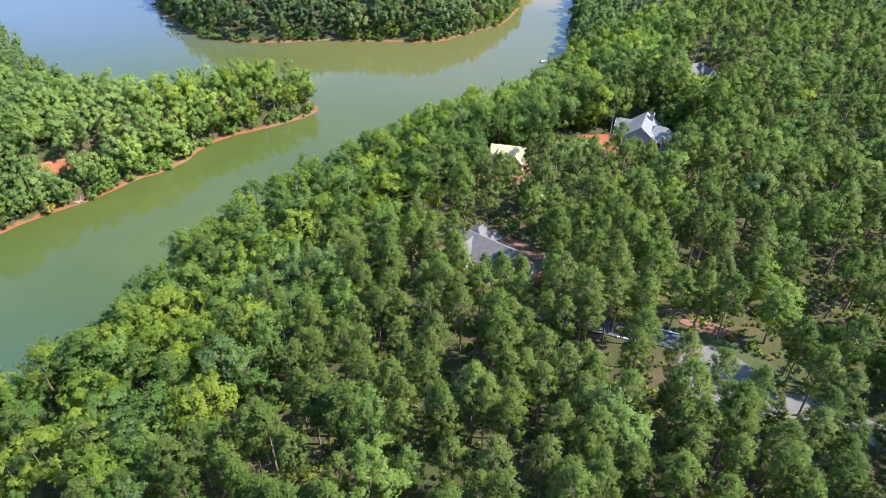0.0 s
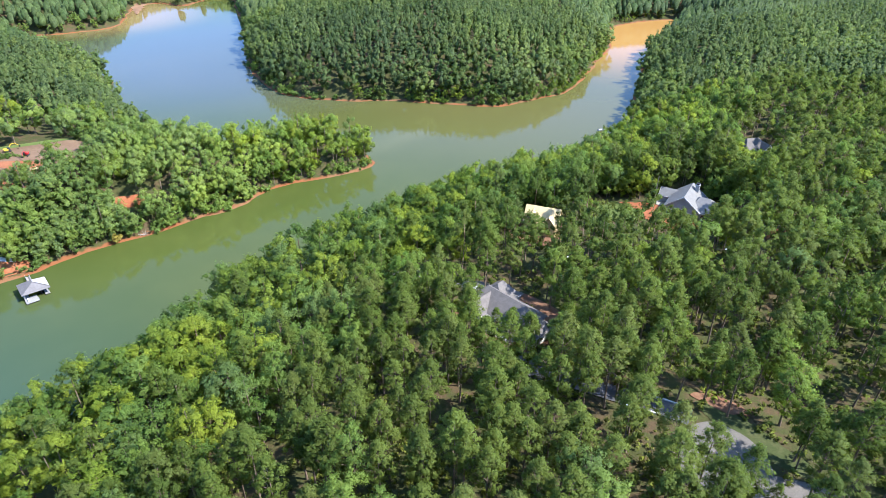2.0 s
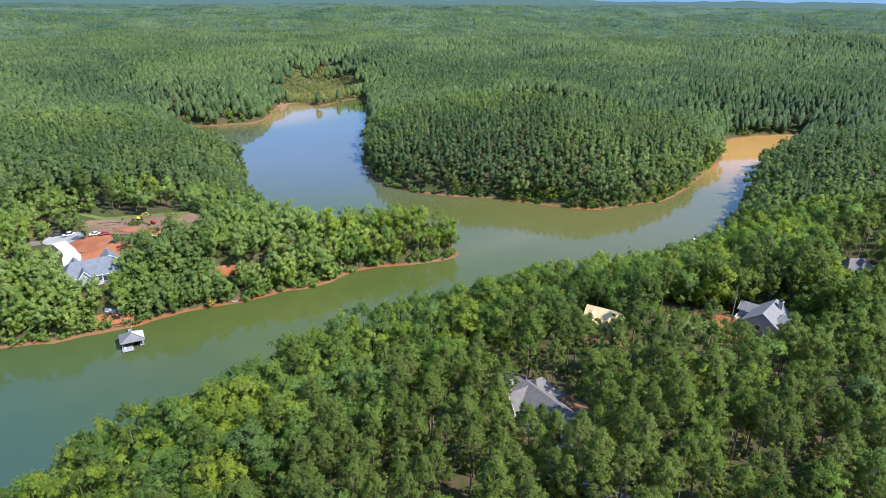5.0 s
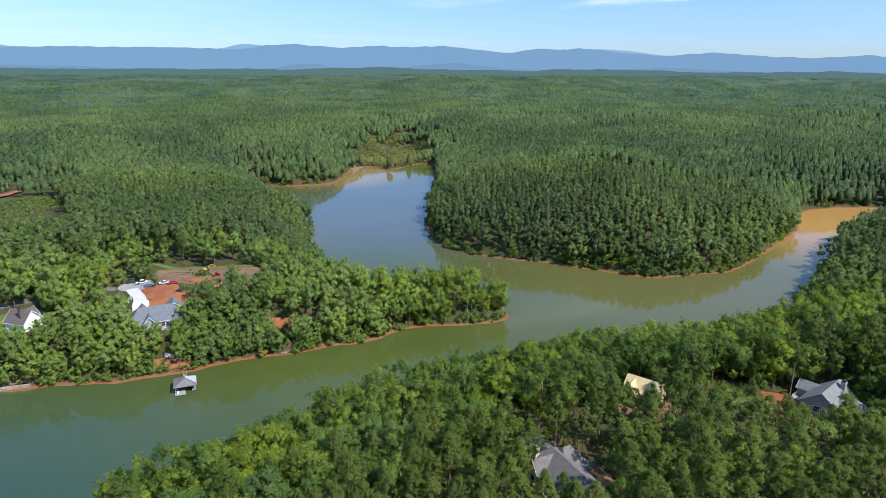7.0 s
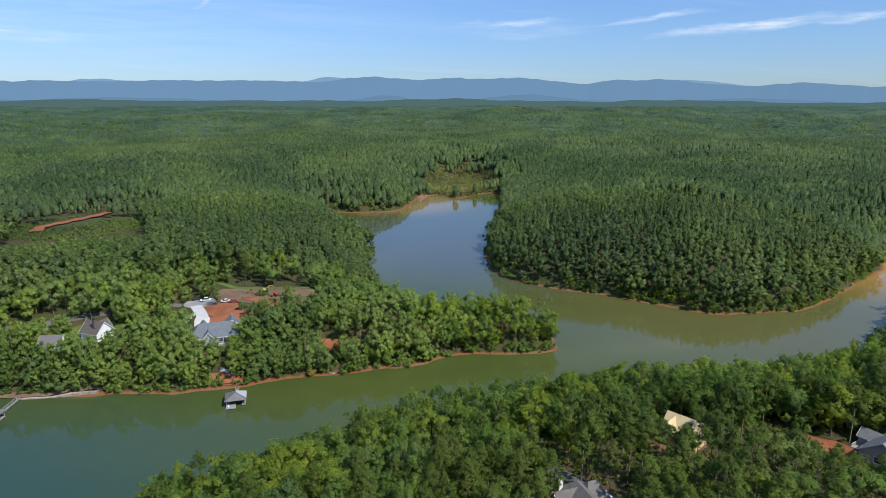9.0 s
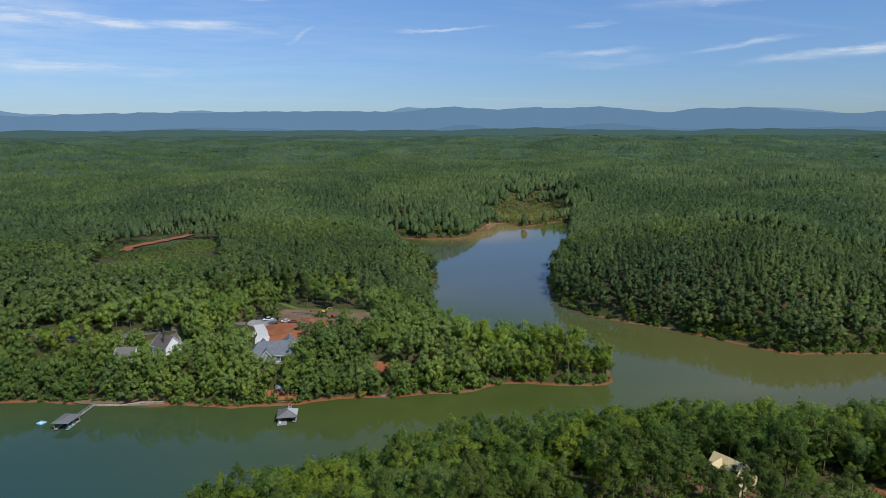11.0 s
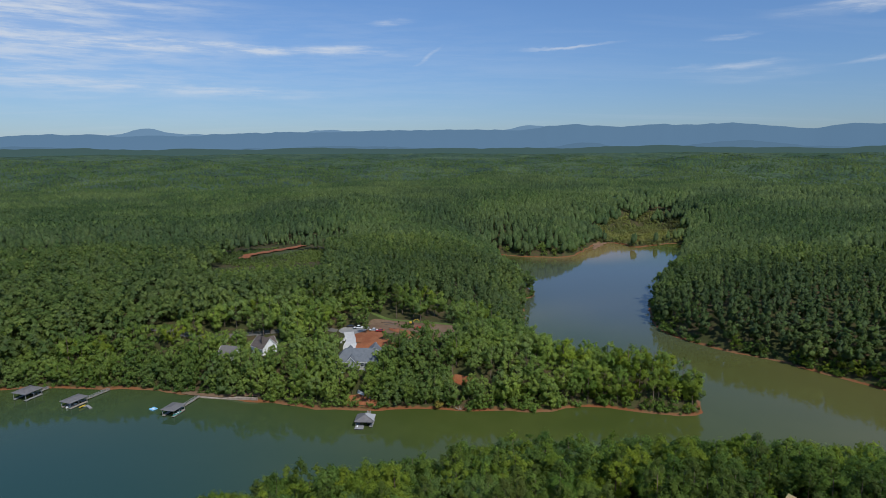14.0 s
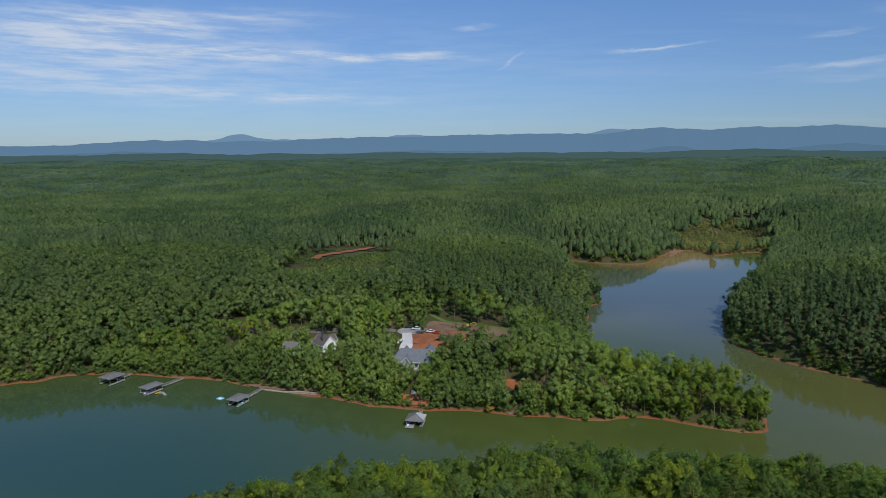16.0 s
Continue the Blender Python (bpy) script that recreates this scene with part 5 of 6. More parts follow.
blob("bare_soil", "red clay landing above a dock", "soil", M_CLAY, -168, 163, 9, 3.4, 40, 0.25, 0.2, 24)
blob("bare_soil", "red clay gully between trees", "soil", M_CLAY, -146, 209, 7, 2.8, 34, 0.2, 0.2, 25)
strip("mud_bar", "curved brown mud bar at the cove head", "mud", M_MUD, [(-430, 738), (-425, 713), (-422, 686), (-409, 655), (-391, 624)], 11.0, 0.3, 0.0, 0.5, True)
strip("mud_bar", "thin brown mud bar before marsh scrub", "mud", M_MUD, [(-392, 690), (-384, 706), (-382, 726), (-372, 744)], 6.0, 0.3, 0.0, 0.45, True)
strip("path", "pale curved path down to a dock", "path", M_PALE, [(-173.0, 163.6), (-171.4, 165.0), (-169.2, 166.0), (-166.8, 167.2)], 1.1, 0.35)

# houses
build_house("grey-shingled house with white gables among pines", 13, 131.6, 24.0, -38,
            [(0, 0, 19, 10, 4.0, 7.8, 3.5, False), (-5.6, 4.0, 6.6, 8, 4.0, 7.4, 2.6, True), (9.0, -1.0, 8, 8.5, 3.6, 6.9, 3.4, True), (-4.6, -4.2, 5.5, 5, 4.0, 7.2, 0, True)], M_BRICK, M_SHINGLE,
            [(-4.6, -7.0, 1.2, 1.6, 1.7, 0), (1.5, -5.06, 1.0, 1.4, 1.6, 0), (4.4, -5.06, 1.0, 1.4, 1.6, 0), (-5.2, 8.25, 1.2, 1.4, 1.6, 180), (1.0, 5.06, 1.0, 1.4, 1.6, 180), (-8.56, -1, 1.0, 1.4, 1.6, 90)],
            (-8.3, -3.6, 4.6, 1.1, 3.6, M_WHITE), True, [(-0.6, -5.06, 0.0, 1.0, 2.1, 0, M_BROWN), (9.0, 3.12, 0.0, 4.6, 2.2, 180, M_WHITE)], [(4.0, -6.4, 0.2, 8.0, 2.6, 0, 1.6)])
build_house("grey-sided house with ash-grey roof and white arched window", 78, 217, 18.0, -24,
            [(-1.0, 0, 14, 12, 4.0, 8.6, 0, True), (5.5, -1.0, 9, 10, 3.8, 7.4, 3.2, False), (-8.4, 5.0, 6, 5.0, 3.4, 5.4, 0, False)], M_SIDING, M_ASHROOF,
            [(-1.8, -7.06, 1.4, 1.8, 2.0, 0), (-5.0, -7.06, 0.9, 1.3, 1.5, 0), (2.4, -7.06, 0.9, 1.3, 1.5, 0), (6.5, -6.06, 1.0, 1.2, 1.6, 0), (-7.06, -3.0, 1.0, 1.2, 1.5, 90), (-7.06, 0.5, 1.0, 1.2, 1.5, 90), (10.06, -1.0, 1.0, 1.3, 1.6, 90)],
            (1.2, 4.6, 6.6, 1.4, 2.6, M_SIDING), True, [(4.2, -6.06, 0.0, 1.0, 2.1, 0, M_WHITE), (-7.06, 3.0, 0.0, 1.0, 2.1, 90, M_WHITE)], [(9.5, -7.6, 0.4, 5.0, 3.0, 0, 2.4), (-10.2, 1.2, 0.3, 5.0, 2.6, -90, 1.6)])
build_house("dark-roofed house half hidden by trees", 116, 276, 20.0, 20, [(0, 0, 11, 9, 3.6, 7.4, 3.0, False), (3.6, -4.4, 5, 5, 3.6, 6.4, 0, True)], M_BRICK, M_SHINGLE, [(3.6, -6.96, 1.2, 1.2, 1.4, 0), (-2, -4.56, 1.2, 1.0, 1.4, 0)])
build_house("unfinished house sheathed in yellow plywood", 23, 187.5, 22.0, -12, [(0, 0, 11, 8.5, 4.6, 8.4, 0, False), (-3.0, -3.6, 4.4, 5, 4.6, 7.8, 0, True), (3.0, -3.4, 4.0, 4.6, 4.6, 7.4, 0, True)], M_PLY, M_PLY,
            [(-3.0, -6.16, 1.2, 1.2, 1.5, 0), (3.0, -5.76, 1.2, 1.2, 1.5, 0)], None, False)
build_house("large lake house with blue-grey shingle roof", -187, 173, 14.0, 52,
            [(0, 0, 22, 13, 3.8, 8.6, 4.5, False), (-3.0, -5.6, 6, 5, 3.8, 6.8, 0, True), (-5.5, 5.6, 6.5, 6.5, 3.8, 7.4, 0, True), (7.6, 6.5, 8.5, 13, 3.8, 8.2, 0, True)], M_SIDING, M_SLATE,
            [(-3.0, -8.16, 1.0, 1.6, 1.8, 0), (2.5, -6.56, 0.9, 1.8, 1.8, 0), (6.0, -6.56, 0.9, 1.8, 1.8, 0), (11.06, -1.5, 0.9, 1.6, 1.6, 90), (11.9, 4.5, 0.9, 1.6, 1.6, 90), (-8.0, -6.56, 0.9, 1.4, 1.6, 0), (7.6, 13.06, 0.6, 2.4, 2.2, 180)], None, True, [(-5.5, 8.9, 0.0, 4.8, 2.3, 180, M_WHITE), (4.3, -6.5, 0.3, 1.8, 2.2, 0, M_GLASS)], [(4.0, -8.1, 0.2, 12.0, 3.0, 0, 4.0)])
build_house("white house with steep brown shingle roof", -228, 139, 17.0, -77, [(0, 0, 10, 9, 4.0, 8.4, 0, True), (-4.5, -2.0, 6, 5, 3.8, 6.8, 0, False)], M_WHITE, M_BROWN,
            [(0, -5.66, 1.0, 1.2, 1.6, 0), (2.6, -5.56, 1.0, 1.2, 1.6, 0), (4.86, 0, 1.0, 1.2, 1.6, 90)], (2.5, 2.0, 6.0, 1.0, 3.4, M_BROWN))
build_house("pale house with railed porch behind trees", -238, 124, 14.0, 40, [(0, 0, 9, 7.5, 4.0, 7.0, 0, False), (0, -4.0, 6, 3.4, 3.2, 4.6, 0, False)], M_WHITE, M_SHINGLE,
            [(-2.5, -3.86, 0.9, 1.0, 1.4, 0), (2.5, -3.86, 0.9, 1.0, 1.4, 0)])


# docks with roofs
def build_dock(label, x, y, turn, wide, length, ramp, roof_mat, deck_mat, peak=4.3, rise=0.75, apron=False):
    """Local -y points out over the water; the ramp runs back to the shore along +y."""
    d = thing("covered_dock", label, "dock", x, y, 0.0, turn, "docks along the west shore")
    t = 1.5
    part("deck", boxes((-wide / 2 + t / 2, 0, 0.35, t, length, 0.18), (wide / 2 - t / 2, 0, 0.35, t, length, 0.18), (0, length / 2 - t / 2, 0.352, wide - 2 * t, t, 0.176)), deck_mat, d)
    part("float", boxes((-wide / 2 + t / 2, 0, -0.15, t * 0.8, length * 0.96, 0.5), (wide / 2 - t / 2, 0, -0.15, t * 0.8, length * 0.96, 0.5)), M_BLACK, d, "dark floats under the deck")
    for px in (-wide / 2 + 0.25, wide / 2 - 0.25):
        for py in (-length / 2 + 0.3, 0, length / 2 - 0.3):
            part("post", boxes((px, py, -2.5, 0.22, 0.22, peak - rise + 2.5)), M_DECK, d)
    part("beam", boxes((0, -length / 2 + 0.3, peak - rise - 0.15, wide, 0.18, 0.25), (0, length / 2 - 0.3, peak - rise - 0.15, wide, 0.18, 0.25)), M_DECK, d)
    part("roof", roof_bm(0, 0, length, wide, peak - rise, peak, 0.5, wide * 0.42, True, 0.14), roof_mat, d)
    if apron:
        part("apron", boxes((-wide / 2 + 2.0, -length / 2 - 1.2, 0.352, 4.0, 2.6, 0.176), (-wide / 2 + 2.2, -length / 2 + 0.9, 0.356, 3.2, 1.6, 0.176)), deck_mat, d, "pale open deck in front of the roof")
        # thin pale sheet added over this slope to paint its sun glint
        P = [(wide / 2 + 0.45, -length / 2 + 0.5, peak - rise - 0.02), (wide / 2 + 0.45, length / 2 - 0.3, peak - rise - 0.02), (0.2, length * 0.10, peak + 0.03), (0.2, -length * 0.08, peak + 0.03)]
        P += [(a, b, c + 0.08) for a, b, c in P]
        part("roof_glint", faces(P, [(0, 1, 2, 3), (4, 7, 6, 5), (0, 4, 5, 1), (1, 5, 6, 2), (2, 6, 7, 3), (3, 7, 4, 0)]), M_GLINT, d, "pale sheet standing in for sun glint on one roof slope")
        part("apron_float", boxes((-wide / 2 + 2.0, -length / 2 - 1.2, -0.1, 3.6, 2.3, 0.45)), M_BLACK, d)
        part("bench", boxes((-wide / 2 + 1.0, -length / 2 - 0.4, 0.53, 0.6, 1.5, 0.45, 0, 0.05)), M_WHITE, d, "white bench")
    g = part("gangway", boxes((0, length / 2 + ramp / 2, 0.42, 1.3, ramp, 0.16)), M_TIMBER, d)
    for sx in (-0.66, 0.66):
        part("handrail", boxes((sx, length / 2 + ramp / 2, 1.45, 0.12, ramp, 0.12), (sx, length / 2 + ramp / 2, 0.95, 0.07, ramp, 0.07), *[(sx, length / 2 + 0.3 + k * (ramp - 0.6) / 8, 0.5, 0.12, 0.12, 1.0) for k in range(9)]), M_DECK, g)
    return d


def hull(length, beam, depth):
    """An open boat hull, bow towards -y."""
    P, n = [], 9
    for i in range(n):
        t = i / (n - 1)
        w = beam / 2 * min(1.0, math.sin(math.pi * min(t * 0.62 + 0.02, 0.5)))
        yy = -length / 2 + length * t
        P += [(-w, yy, depth + 0.25 * (1 - t) ** 2), (-w * 0.6, yy, 0.0), (w * 0.6, yy, 0.0), (w, yy, depth + 0.25 * (1 - t) ** 2), (w * 0.8, yy, depth * 0.75), (-w * 0.8, yy, depth * 0.75)]
    F = []
    for i in range(n - 1):
        for j in range(6):
            F.append((i * 6 + j, i * 6 + (j + 1) % 6, (i + 1) * 6 + (j + 1) % 6, (i + 1) * 6 + j))
    F += [tuple(range(6)), tuple((n - 1) * 6 + j for j in range(6))]
    return faces(P, F)


def build_boat(label, x, y, z, turn, length, beam, mat, top=None):
    b = thing("boat", label, "boat", x, y, z, turn)
    part("hull", hull(length, beam, 0.75), mat, b)
    part("seat", boxes((0, length * 0.18, 0.55, beam * 0.6, 0.5, 0.4), (0, -length * 0.08, 0.55, beam * 0.5, 0.5, 0.4)), M_WHITE, b)
    part("windscreen", faces([(-beam * 0.35, -0.5, 0.8), (beam * 0.35, -0.5, 0.8), (beam * 0.3, -0.15, 1.25), (-beam * 0.3, -0.15, 1.25), (-beam * 0.35, -0.46, 0.8), (beam * 0.35, -0.46, 0.8), (beam * 0.3, -0.11, 1.25), (-beam * 0.3, -0.11, 1.25)],
                             [(0, 1, 2, 3), (4, 7, 6, 5), (0, 4, 5, 1), (1, 5, 6, 2), (2, 6, 7, 3), (3, 7, 4, 0)]), M_GLASS, b)
    part("outboard_motor", boxes((0, length / 2 + 0.2, 0.3, 0.4, 0.5, 0.9)), M_BLACK, b)
    return b


M_TEAL = surface("teal boat cover", (0.05, 0.42, 0.38), (0.08, 0.50, 0.45), 1.0, 0.5)
M_YELLOW = surface("yellow plastic", (0.60, 0.40, 0.04), (0.68, 0.47, 0.06), 1.0, 0.4)
M_BLUE = surface("pale blue plastic", (0.20, 0.50, 0.72), (0.26, 0.56, 0.78), 1.0, 0.4)
M_RED = surface("red car paint", (0.45, 0.02, 0.02), (0.50, 0.03, 0.03), 1.0, 0.35, spec=0.5)
M_CARWHITE = surface("white car paint", (0.75, 0.75, 0.76), (0.80, 0.80, 0.80), 1.0, 0.3, spec=0.5)
M_TYRE = surface("tyre rubber", (0.02, 0.02, 0.02), (0.03, 0.03, 0.03), 2.0, 0.9)

build_dock("covered dock with taupe hip roof and pale open deck", -149.9, 153.8, 49, 7.8, 7.6, 8.4, M_DOCKROOF, M_DECK, 5.0, 1.9, True)
build_dock("covered dock with grey roof and long railed gangway", -217, 88.5, 38, 6.6, 8.4, 15, M_DOCKROOF, M_TIMBER, 4.3)
build_dock("covered dock with grey roof, boat and side float", -258, 53, 30, 6.6, 9.5, 15, M_DOCKROOF, M_TIMBER, 4.3)
build_dock("covered dock with flat grey roof near the bank", -284, 36, 35, 8.5, 9.5, 7, M_DOCKROOF, M_DECK, 4.8)
build_boat("dark-hulled motor boat moored in a covered dock", -148.7, 155.0, 0.1, 49, 5.2, 2.0, M_BLACK)
build_boat("teal-covered boat moored in a covered dock", -214.5, 89.0, 0.1, 38, 5.4, 2.1, M_TEAL)
build_boat("white motor boat moored in a covered dock", -257, 51.5, 0.1, 30, 6.0, 2.3, M_CARWHITE)
build_boat("small white boat moored by the near shore", 60, 351, 0.1, 100, 5.0, 2.0, M_CARWHITE)
fl = thing("side_float", "white floating platform tied beside a dock", "float", -250.6, 58.0, 0.1, 100)
part("deck", boxes((0, 0, 0, 1.3, 5.6, 0.35), (-1.0, 2.2, 0.01, 1.6, 1.1, 0.33)), M_DECK, fl)
ky = thing("kayak", "yellow kayak on a dock's edge", "kayak", -252.3, 55.5, 0.45, 30)
part("hull", hull(3.6, 0.9, 0.35), M_YELLOW, ky)
pf = thing("swim_float", "pale blue and white swim float on open water", "float", -228, 82, 0.05, 20)
part("ring", boxes((0, 1.1, 0, 3.2, 0.7, 0.5, 0, 0.12), (0, -1.1, 0, 3.2, 0.7, 0.5, 0, 0.12), (1.3, 0, 0.01, 0.6, 1.5, 0.5, 0, 0.12), (-1.3, 0, 0.01, 0.6, 1.5, 0.5, 0, 0.12)), M_BLUE, pf)
part("floor", boxes((0, 0, 0.08, 2.1, 1.6, 0.1)), M_WHITE, pf)

# stone wall along the beach
strip("beach", "pale sandy ledge behind a stone shore wall", "beach", M_DIRT, [(-240, 99.5), (-234, 104), (-226, 111), (-214, 123), (-209, 128)], 3.6, 0.5)
strip("shore_wall", "low stone wall along the lake edge", "wall", M_STONE, [(-230, 103.4), (-224, 108.5), (-212, 120), (-206, 125.5)], 0.8, 1.0, 1.8)


# vehicles
def build_car(label, x, y, turn, mat, name="car", tall=1.5, length=4.6):
    z = ground_z(x, y) + 0.3
    c = thing(name, label, "car", x, y, z, turn)
    L, W = length, 1.85
    bm = boxes((0, 0, 0.35, W, L, 0.55, 0, 0.14))
    part("body", bm, mat, c)
    a, b = L * 0.30, L * 0.20
    P = [(-W * 0.46, -a, 0.88), (W * 0.46, -a, 0.88), (W * 0.46, a * 1.05, 0.88), (-W * 0.46, a * 1.05, 0.88), (-W * 0.38, -b * 0.6, tall), (W * 0.38, -b * 0.6, tall), (W * 0.38, b * 1.1, tall), (-W * 0.38, b * 1.1, tall)]
    part("cabin_glass", faces(P, [(0, 1, 5, 4), (1, 2, 6, 5), (2, 3, 7, 6), (3, 0, 4, 7), (0, 3, 2, 1)]), M_GLASS, c)
    part("cabin_roof", boxes((0, L * 0.05, tall - 0.02, W * 0.78, b * 1.75, 0.08, 0, 0.03)), mat, c)
    for sx in (-1, 1):
        for sy in (-1, 1):
            bm = bmesh.new()
            bmesh.ops.create_cone(bm, cap_ends=True, segments=14, radius1=0.34, radius2=0.34, depth=0.24, matrix=pose(sx * W * 0.46, sy * L * 0.31, 0.34, 0, 90, 0))
            part("wheel", bm, M_TYRE, c)
    return c


build_car("white pickup parked on an asphalt circle", -221.5, 193.2, -35, M_CARWHITE, "pickup_truck", 1.75, 5.4)
build_car("white car parked on red clay", -206, 194.0, -40, M_CARWHITE)
build_car("red car parked beside a white car", -202.3, 196.0, -40, M_RED)
build_car("dark car under trees beside the asphalt circle", -226.5, 191.0, -35, M_BLACK)
build_car("white car parked on a driveway under pines", 12.6, 143.6, 70, M_CARWHITE)
build_car("white van parked on red clay among pines", 84.5, 185.0, 30, M_CARWHITE, "van", 1.9, 4.8)


def build_digger(label, x, y, turn, mat, scale=1.0):
    d = thing("excavator", label, "excavator", x, y, ground_z(x, y) + 0.15, turn)
    d.scale = (scale,) * 3
    for sx in (-1.1, 1.1):
        part("track", boxes((sx, 0, 0, 0.6, 3.6, 0.85, 0, 0.25)), M_TYRE, d)
    part("body", boxes((0, 0.7, 0.95, 2.5, 2.6, 1.1, 0, 0.15)), mat, d)
    part("cab", boxes((-0.7, -0.6, 0.95, 1.0, 1.3, 1.7, 0, 0.12)), M_GLASS, d)
    bv, bq = tube([(0.4, -0.6, 1.4), (0.4, -2.6, 3.9), (0.4, -4.8, 4.1)], [0.24, 0.22, 0.17], 4)
    part("boom", faces([tuple(v) for v in bv], [tuple(int(i) for i in q) for q in bq] + [(0, 1, 2, 3), (8, 9, 10, 11)]), mat, d)
    av, aq = tube([(0.4, -4.6, 4.2), (0.4, -6.6, 2.2)], [0.22, 0.15], 4)
    part("arm", faces([tuple(v) for v in av], [tuple(int(i) for i in q) for q in aq] + [(0, 1, 2, 3), (4, 5, 6, 7)]), mat, d)
    part("bucket", boxes((0.4, -6.7, 1.4, 1.0, 0.8, 0.9, 0, 0.15)), M_TYRE, d)
    return d


build_digger("yellow excavator with raised boom on a graded field", -203.5, 218.5, 142, M_YELLOW, 0.72)
build_digger("red tracked digger beside trees on a graded field", -192.5, 215.5, 20, M_RED, 0.7)


# timber frame of an unfinished building
def build_frame(x, y, z, turn):
    f = thing("building_frame", "unfinished timber building frame with plywood panels among trees", "building", x, y, z, turn)
    for i in range(7):
        for sy in (-3.6, 3.6):
            part("stud", boxes((-6 + i * 2, sy, -1.0, 0.18, 0.18, 6.2)), M_PLY, f)
    part("plate", boxes((0, -3.6, 5.2, 12.4, 0.22, 0.25), (0, 3.6, 5.2, 12.4, 0.22, 0.25)), M_PLY, f)
    part("floor_deck", boxes((0, 0, 2.2, 12.2, 7.4, 0.25)), M_PLY, f)
    part("panel", boxes((-4, -3.72, 2.5, 3.6, 0.06, 2.6)), M_PLY, f)
    part("panel", boxes((3.0, 3.72, 2.5, 5.6, 0.06, 2.6)), M_PLY, f)
    part("panel", boxes((6.1, 0, 2.5, 0.06, 5.0, 2.6)), M_PLY, f)
    for i in range(6):
        P = [(-5.5 + i * 2.2, -3.7, 5.45), (-5.5 + i * 2.2, 0, 7.6), (-5.5 + i * 2.2, 3.7, 5.45), (-5.5 + i * 2.2, 3.3, 5.45), (-5.5 + i * 2.2, 0, 7.3), (-5.5 + i * 2.2, -3.3, 5.45)]
        P += [(a + 0.1, b, c) for a, b, c in P]
        part("truss", faces(P, [(0, 1, 4, 5), (1, 2, 3, 4), (6, 11, 10, 7), (7, 10, 9, 8), (0, 6, 7, 1), (1, 7, 8, 2), (5, 4, 10, 11), (4, 3, 9, 10)]), M_PLY, f)
    return f


build_frame(-172, 201, 19.0, 34)

# retaining wall below the lake house, pole, lamp, pile, stump
for bx, by, turn, w in ((-207.5, 175.5, 20, 1.6), (-205.5, 173.0, 60, 1.2), (-209.0, 177.6, 10, 1.0)):
    st = thing("block_stack", "stack of pale building blocks on red clay", "building blocks", bx, by, ground_z(bx, by) + 0.1, turn, "building blocks in the yard")
    part("lower_blocks", boxes((0, 0, 0, w, 1.1, 0.6, 0, 0.04)), M_BRICK, st)
    part("upper_blocks", boxes((0.1, 0.05, 0.602, w * 0.7, 0.9, 0.5, 4, 0.04)), M_BRICK, st)
for lx, ly, turn, ln in ((-214, 209, 30, 9), (-212, 211, 24, 8), (-210, 208, 44, 7), (-203, 205, 20, 6), (-186, 218, 60, 7)):
    lv, lq = tube([(-ln / 2, 0, 0.3), (0, 0.1, 0.32), (ln / 2, 0, 0.3)], [0.26, 0.23, 0.18], 7)
    lg = thing("felled_log", "felled grey-brown tree trunk lying on a graded field", "log", lx, ly, ground_z(lx, ly) + 0.05, turn, "felled logs on the field")
    part("log", faces([tuple(v) for v in lv], [tuple(int(i) for i in q) for q in lq] + [tuple(range(7)), tuple(range(14, 21))]), M_BARK, lg)
rw = thing("retaining_wall", "white concrete retaining wall below a lake house", "wall", -179.5, 166.5, 11.0, 52)
part("wall_body", boxes((0, 0, -1.5, 17, 0.5, 3.6)), M_BRICK, rw)
part("coping", boxes((0, 0, 2.1, 17.2, 0.7, 0.18)), M_WHITE, rw)
up = thing("utility_pole", "bare grey wooden utility pole at a wood's edge", "pole", 66.5, 222, ground_z(66.5, 222))
pv, pq = tube([(0, 0, -1), (0, 0, 5), (0, 0, 11.5)], [0.17, 0.15, 0.11], 8)
part("shaft", faces([tuple(v) for v in pv], [tuple(int(i) for i in q) for q in pq] + [tuple(range(16, 24))]), M_TIMBER, up)
lp = thing("lamp_post", "slim dark post with a white globe under pines", "lamp", 30, 156, ground_z(30, 156))
part("shaft", boxes((0, 0, -0.5, 0.14, 0.14, 3.9)), M_BLACK, lp)
bm = bmesh.new()
bmesh.ops.create_icosphere(bm, subdivisions=2, radius=0.42, matrix=pose(0, 0, 3.7))
part("globe", bm, M_WHITE, lp)


def leafy_mesh(name, centres, radii, per, size, mat, seed, heart=(0, 0, 0)):
    g = np.random.default_rng(seed)
    c, r = np.array(centres, float), np.array(radii, float)
    V, Q, T, qm, tm, N = leafy(sprays(c, r, per * 2, size * 0.72, np.array(heart, float), g), hearts(c, r * 0.8, g))
    return mesh_np(name, V, Q, T, mats=(mat,), normals=N)


